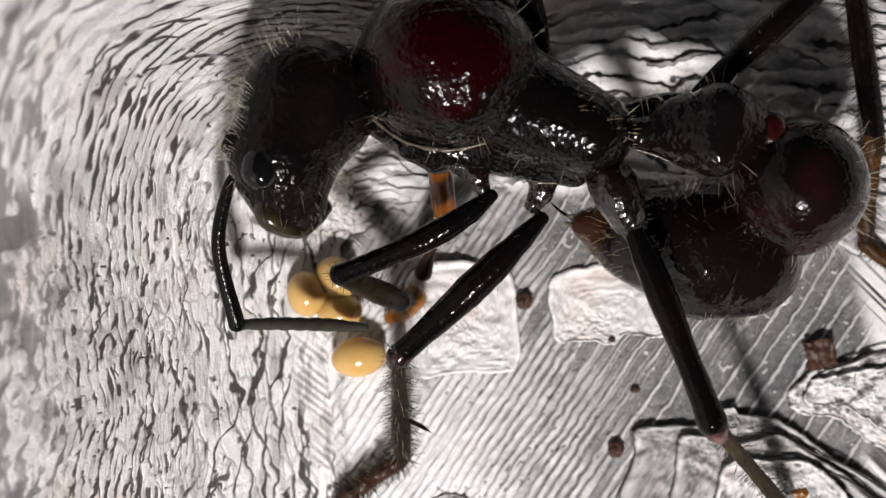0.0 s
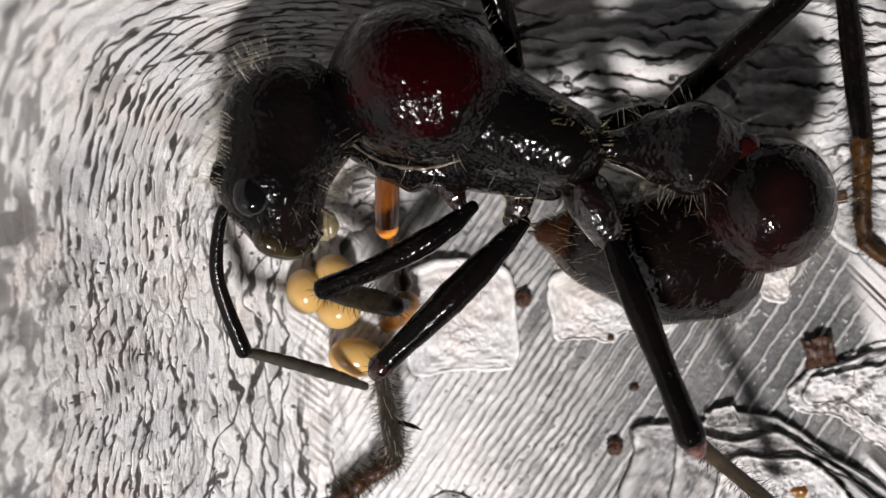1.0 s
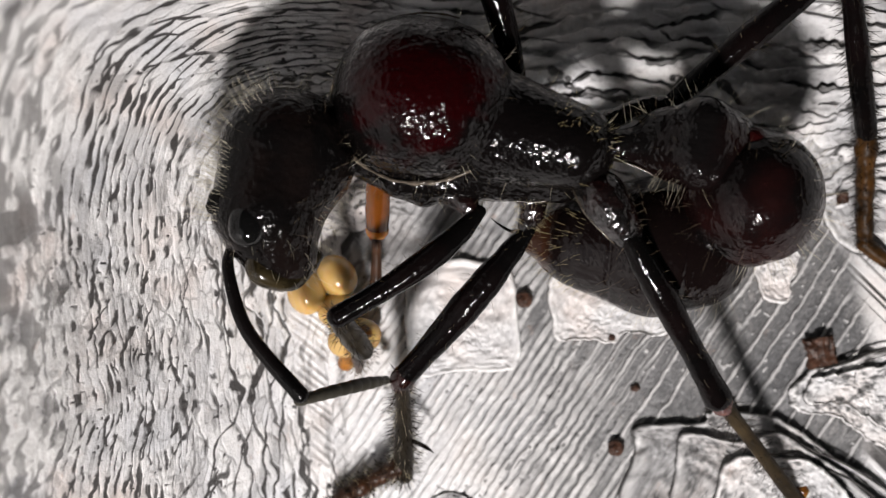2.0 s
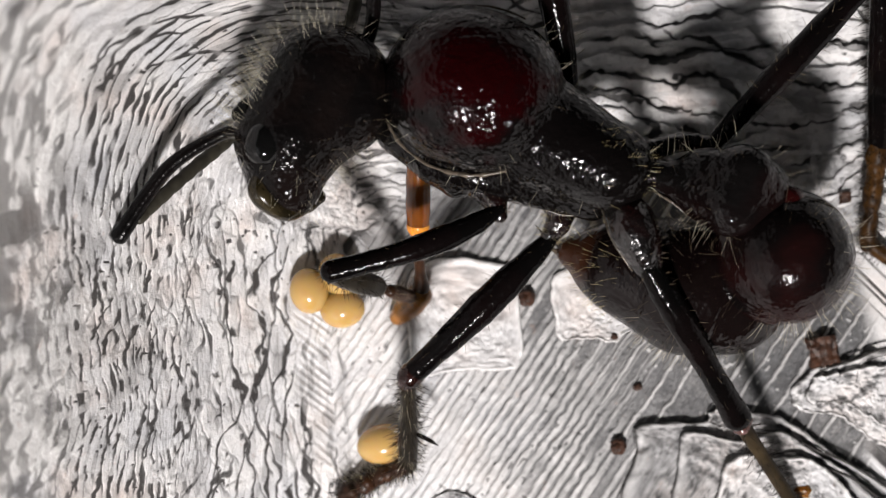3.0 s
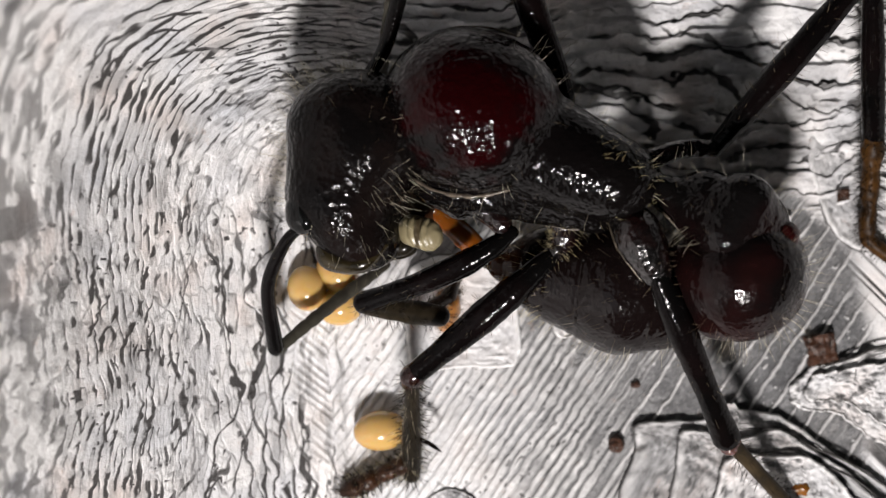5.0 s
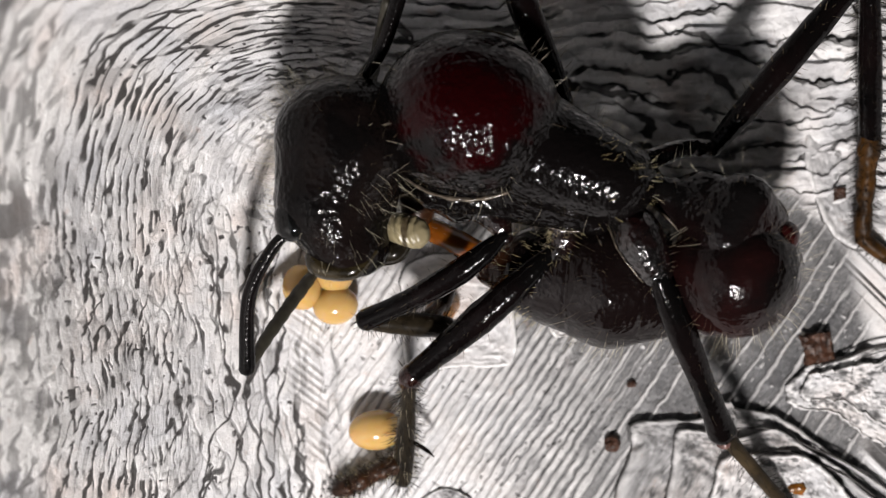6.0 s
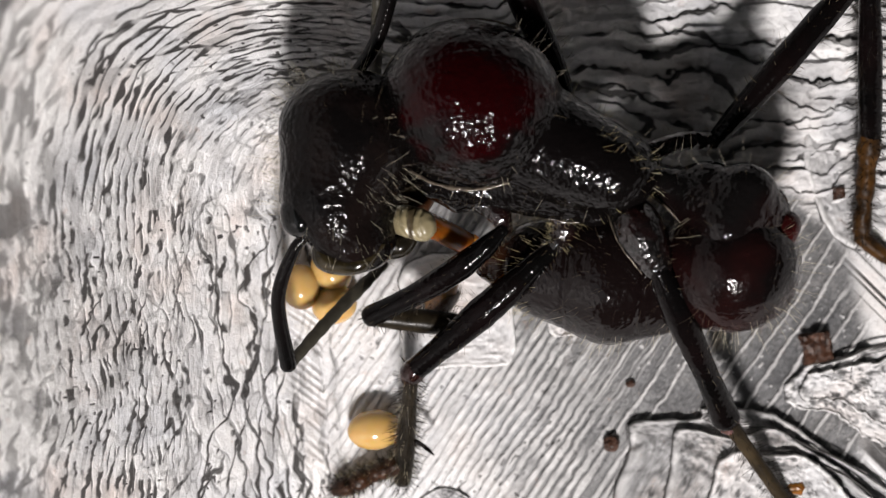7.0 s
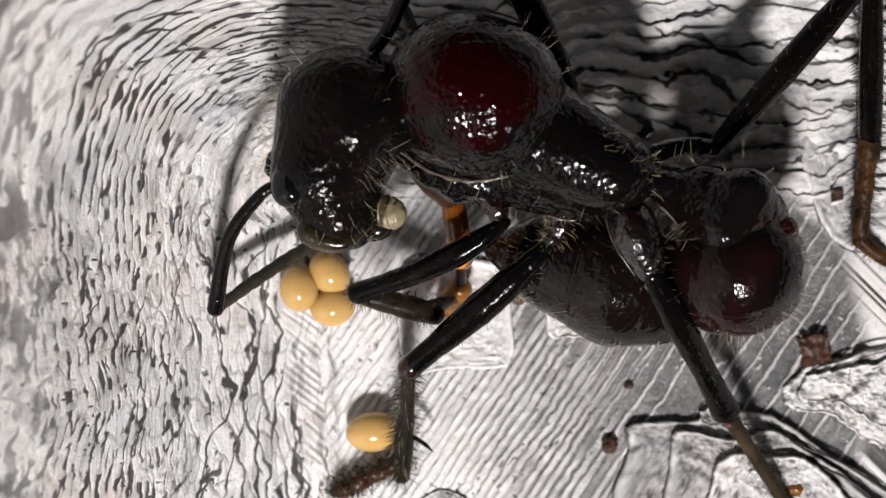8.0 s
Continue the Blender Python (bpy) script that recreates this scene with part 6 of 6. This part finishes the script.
    walk(PARTS["tarsus4"], [
        (0.0, limb((-1.905, -5.145, 0.900), (-2.489, -5.659, 0.300))),
        (0.5, limb((-1.370, -4.954, 0.900), (-1.884, -5.407, 0.300))),
        (1.0, limb((-1.613, -4.786, 0.900), (-2.173, -5.362, 0.300))),
        (1.5, limb((-1.400, -4.483, 0.900), (-2.524, -4.877, 0.300))),
        (1.7, limb((-2.822, -4.992, 0.900), (-3.670, -6.148, 0.300))),
        (2.8, limb((-4.019, -4.884, 0.900), (-4.862, -5.660, 0.300))),
        (3.0, limb((-2.059, -4.457, 0.900), (-2.677, -5.177, 0.300))),
        (3.2, limb((-2.343, -4.516, 0.900), (-2.968, -5.183, 0.300))),
        (3.5, limb((-2.543, -4.515, 0.900), (-3.140, -5.175, 0.300))),
        (3.8, limb((-2.388, -4.477, 0.900), (-3.083, -5.054, 0.300))),
        (4.0, limb((-1.848, -4.143, 0.900), (-2.128, -4.716, 0.300))),
        (4.2, limb((-1.263, -4.002, 0.900), (-0.973, -4.487, 0.300))),
        (4.5, limb((-1.480, -3.839, 0.900), (-1.690, -4.522, 0.300))),
        (4.7, limb((-1.515, -3.856, 0.900), (-1.761, -4.376, 0.300))),
        (5.8, limb((-1.939, -4.319, 0.900), (-1.697, -4.057, 0.300))),
        (7.0, limb((-1.624, -3.740, 0.900), (-1.949, -4.409, 0.300))),
        (7.5, limb((-0.920, -3.967, 0.900), (-1.644, -4.400, 0.300))),
        (7.8, limb((-1.038, -3.950, 0.900), (-1.483, -4.556, 0.300))),
        (8.0, limb((-1.004, -4.046, 0.900), (-1.371, -4.657, 0.300))),
    ])
    walk(PARTS["petiole"], [
        (0.0, limb((3.449, -0.650, 4.600), (7.730, -0.674, 4.600))),
        (0.5, limb((3.449, -0.650, 4.600), (7.774, -0.806, 4.600))),
        (1.0, limb((3.449, -0.650, 4.600), (7.832, -1.087, 4.600))),
        (1.5, limb((3.449, -0.650, 4.600), (7.708, -1.274, 4.600))),
        (1.7, limb((3.449, -0.650, 4.600), (7.765, -1.328, 4.600))),
        (2.8, limb((3.449, -0.650, 4.600), (7.516, -1.321, 4.600))),
        (3.0, limb((3.449, -0.650, 4.600), (7.541, -1.354, 4.600))),
        (3.2, limb((3.449, -0.650, 4.600), (7.499, -1.301, 4.600))),
        (3.5, limb((3.449, -0.650, 4.600), (7.532, -1.285, 4.600))),
        (3.8, limb((3.449, -0.650, 4.600), (7.455, -1.551, 4.600))),
        (4.0, limb((3.449, -0.650, 4.600), (7.350, -1.667, 4.600))),
        (4.2, limb((3.449, -0.650, 4.600), (7.332, -1.861, 4.600))),
        (4.5, limb((3.449, -0.650, 4.600), (7.280, -2.139, 4.600))),
        (4.7, limb((3.449, -0.650, 4.600), (7.125, -2.243, 4.600))),
        (5.8, limb((3.449, -0.650, 4.600), (7.107, -2.241, 4.600))),
        (6.0, limb((3.449, -0.650, 4.600), (7.052, -2.253, 4.600))),
        (6.5, limb((3.449, -0.650, 4.600), (6.945, -2.199, 4.600))),
        (7.0, limb((3.449, -0.650, 4.600), (7.034, -2.136, 4.600))),
        (7.5, limb((3.449, -0.650, 4.600), (7.054, -2.139, 4.600))),
        (8.0, limb((3.449, -0.650, 4.600), (7.100, -2.005, 4.600))),
    ])
    walk(PARTS["gaster1"], [
        (0.0, limb((8.417, -2.067, 4.200), (6.132, -3.780, 3.200))),
        (0.5, limb((8.565, -2.165, 4.200), (6.236, -3.727, 3.200))),
        (1.0, limb((8.162, -2.390, 4.200), (5.683, -3.648, 3.200))),
        (1.5, limb((7.623, -2.744, 4.200), (4.966, -3.640, 3.200))),
        (1.7, limb((7.471, -2.602, 4.200), (4.761, -3.554, 3.200))),
        (2.8, limb((7.508, -2.664, 4.200), (5.033, -3.713, 3.200))),
        (3.0, limb((7.622, -2.699, 4.200), (5.321, -3.646, 3.200))),
        (3.2, limb((7.442, -2.674, 4.200), (5.128, -3.606, 3.200))),
        (3.5, limb((7.471, -2.633, 4.200), (5.304, -3.565, 3.200))),
        (3.8, limb((7.314, -2.752, 4.200), (4.725, -3.508, 3.200))),
        (4.0, limb((6.981, -2.840, 4.200), (4.335, -3.453, 3.200))),
        (4.2, limb((6.575, -2.982, 4.200), (3.985, -3.542, 3.200))),
        (4.5, limb((6.458, -3.050, 4.200), (3.722, -3.520, 3.200))),
        (4.7, limb((6.158, -3.196, 4.200), (3.296, -3.521, 3.200))),
        (5.8, limb((6.153, -3.047, 4.200), (3.131, -3.255, 3.200))),
        (6.0, limb((5.977, -3.073, 4.200), (2.880, -3.265, 3.200))),
        (6.5, limb((5.863, -3.012, 4.200), (2.772, -3.214, 3.200))),
        (7.0, limb((5.925, -3.104, 4.200), (2.863, -3.379, 3.200))),
        (7.5, limb((5.983, -3.025, 4.200), (2.910, -3.374, 3.200))),
        (8.0, limb((6.277, -2.995, 4.200), (3.283, -3.423, 3.200))),
    ])
    walk(PARTS["gaster2"], [
        (0.0, limb((6.177, -3.782, 2.900), (2.419, -2.964, 2.500))),
        (0.5, limb((6.276, -3.728, 2.900), (2.485, -2.719, 2.500))),
        (1.0, limb((5.721, -3.651, 2.900), (1.931, -2.809, 2.500))),
        (1.5, limb((5.002, -3.642, 2.900), (1.310, -2.981, 2.500))),
        (1.7, limb((4.796, -3.558, 2.900), (0.894, -2.735, 2.500))),
        (2.8, limb((5.072, -3.717, 2.900), (0.607, -2.776, 2.500))),
        (3.0, limb((5.364, -3.649, 2.900), (0.680, -2.642, 2.500))),
        (3.2, limb((5.172, -3.609, 2.900), (0.517, -2.637, 2.500))),
        (3.5, limb((5.350, -3.567, 2.900), (0.460, -2.802, 2.500))),
        (3.8, limb((4.767, -3.510, 2.900), (0.164, -2.847, 2.500))),
        (4.0, limb((4.374, -3.454, 2.900), (-0.227, -2.785, 2.500))),
        (4.2, limb((4.021, -3.545, 2.900), (-0.429, -2.645, 2.500))),
        (4.5, limb((3.754, -3.523, 2.900), (-0.509, -2.810, 2.500))),
        (4.7, limb((3.326, -3.525, 2.900), (-0.519, -2.848, 2.500))),
        (5.8, limb((3.160, -3.260, 2.900), (-0.497, -3.020, 2.500))),
        (6.0, limb((2.909, -3.269, 2.900), (-0.698, -2.966, 2.500))),
        (6.5, limb((2.801, -3.219, 2.900), (-0.773, -2.946, 2.500))),
        (7.0, limb((2.892, -3.383, 2.900), (-0.687, -3.078, 2.500))),
        (7.5, limb((2.939, -3.379, 2.900), (-0.560, -3.136, 2.500))),
        (8.0, limb((3.313, -3.425, 2.900), (-0.389, -2.793, 2.500))),
    ])
    walk(rolling_egg, [(t, Matrix.Translation(p) @ pose(0, 0, 0, 0, 0, a)) for t, p, a in (
        (0.0, mm(-2.473, -3.072, 0.550), 10),
        (0.5, mm(-2.580, -3.187, 0.550), 5),
        (1.0, mm(-2.543, -3.150, 0.550), -5),
        (1.5, mm(-2.546, -3.090, 0.550), 0),
        (1.7, mm(-2.674, -2.898, 0.550), 20),
        (2.8, mm(-1.967, -2.171, 1.300), 0),
        (2.9, mm(-1.880, -3.933, 0.700), 20),
        (3.0, mm(-1.809, -5.685, 0.550), 10),
        (3.1, mm(-1.841, -5.467, 0.550), 5),
        (3.2, mm(-1.857, -5.348, 0.550), 5),
        (3.5, mm(-1.839, -5.368, 0.550), 5),
        (8.0, mm(-1.839, -5.368, 0.550), 5),
    )])


motions()
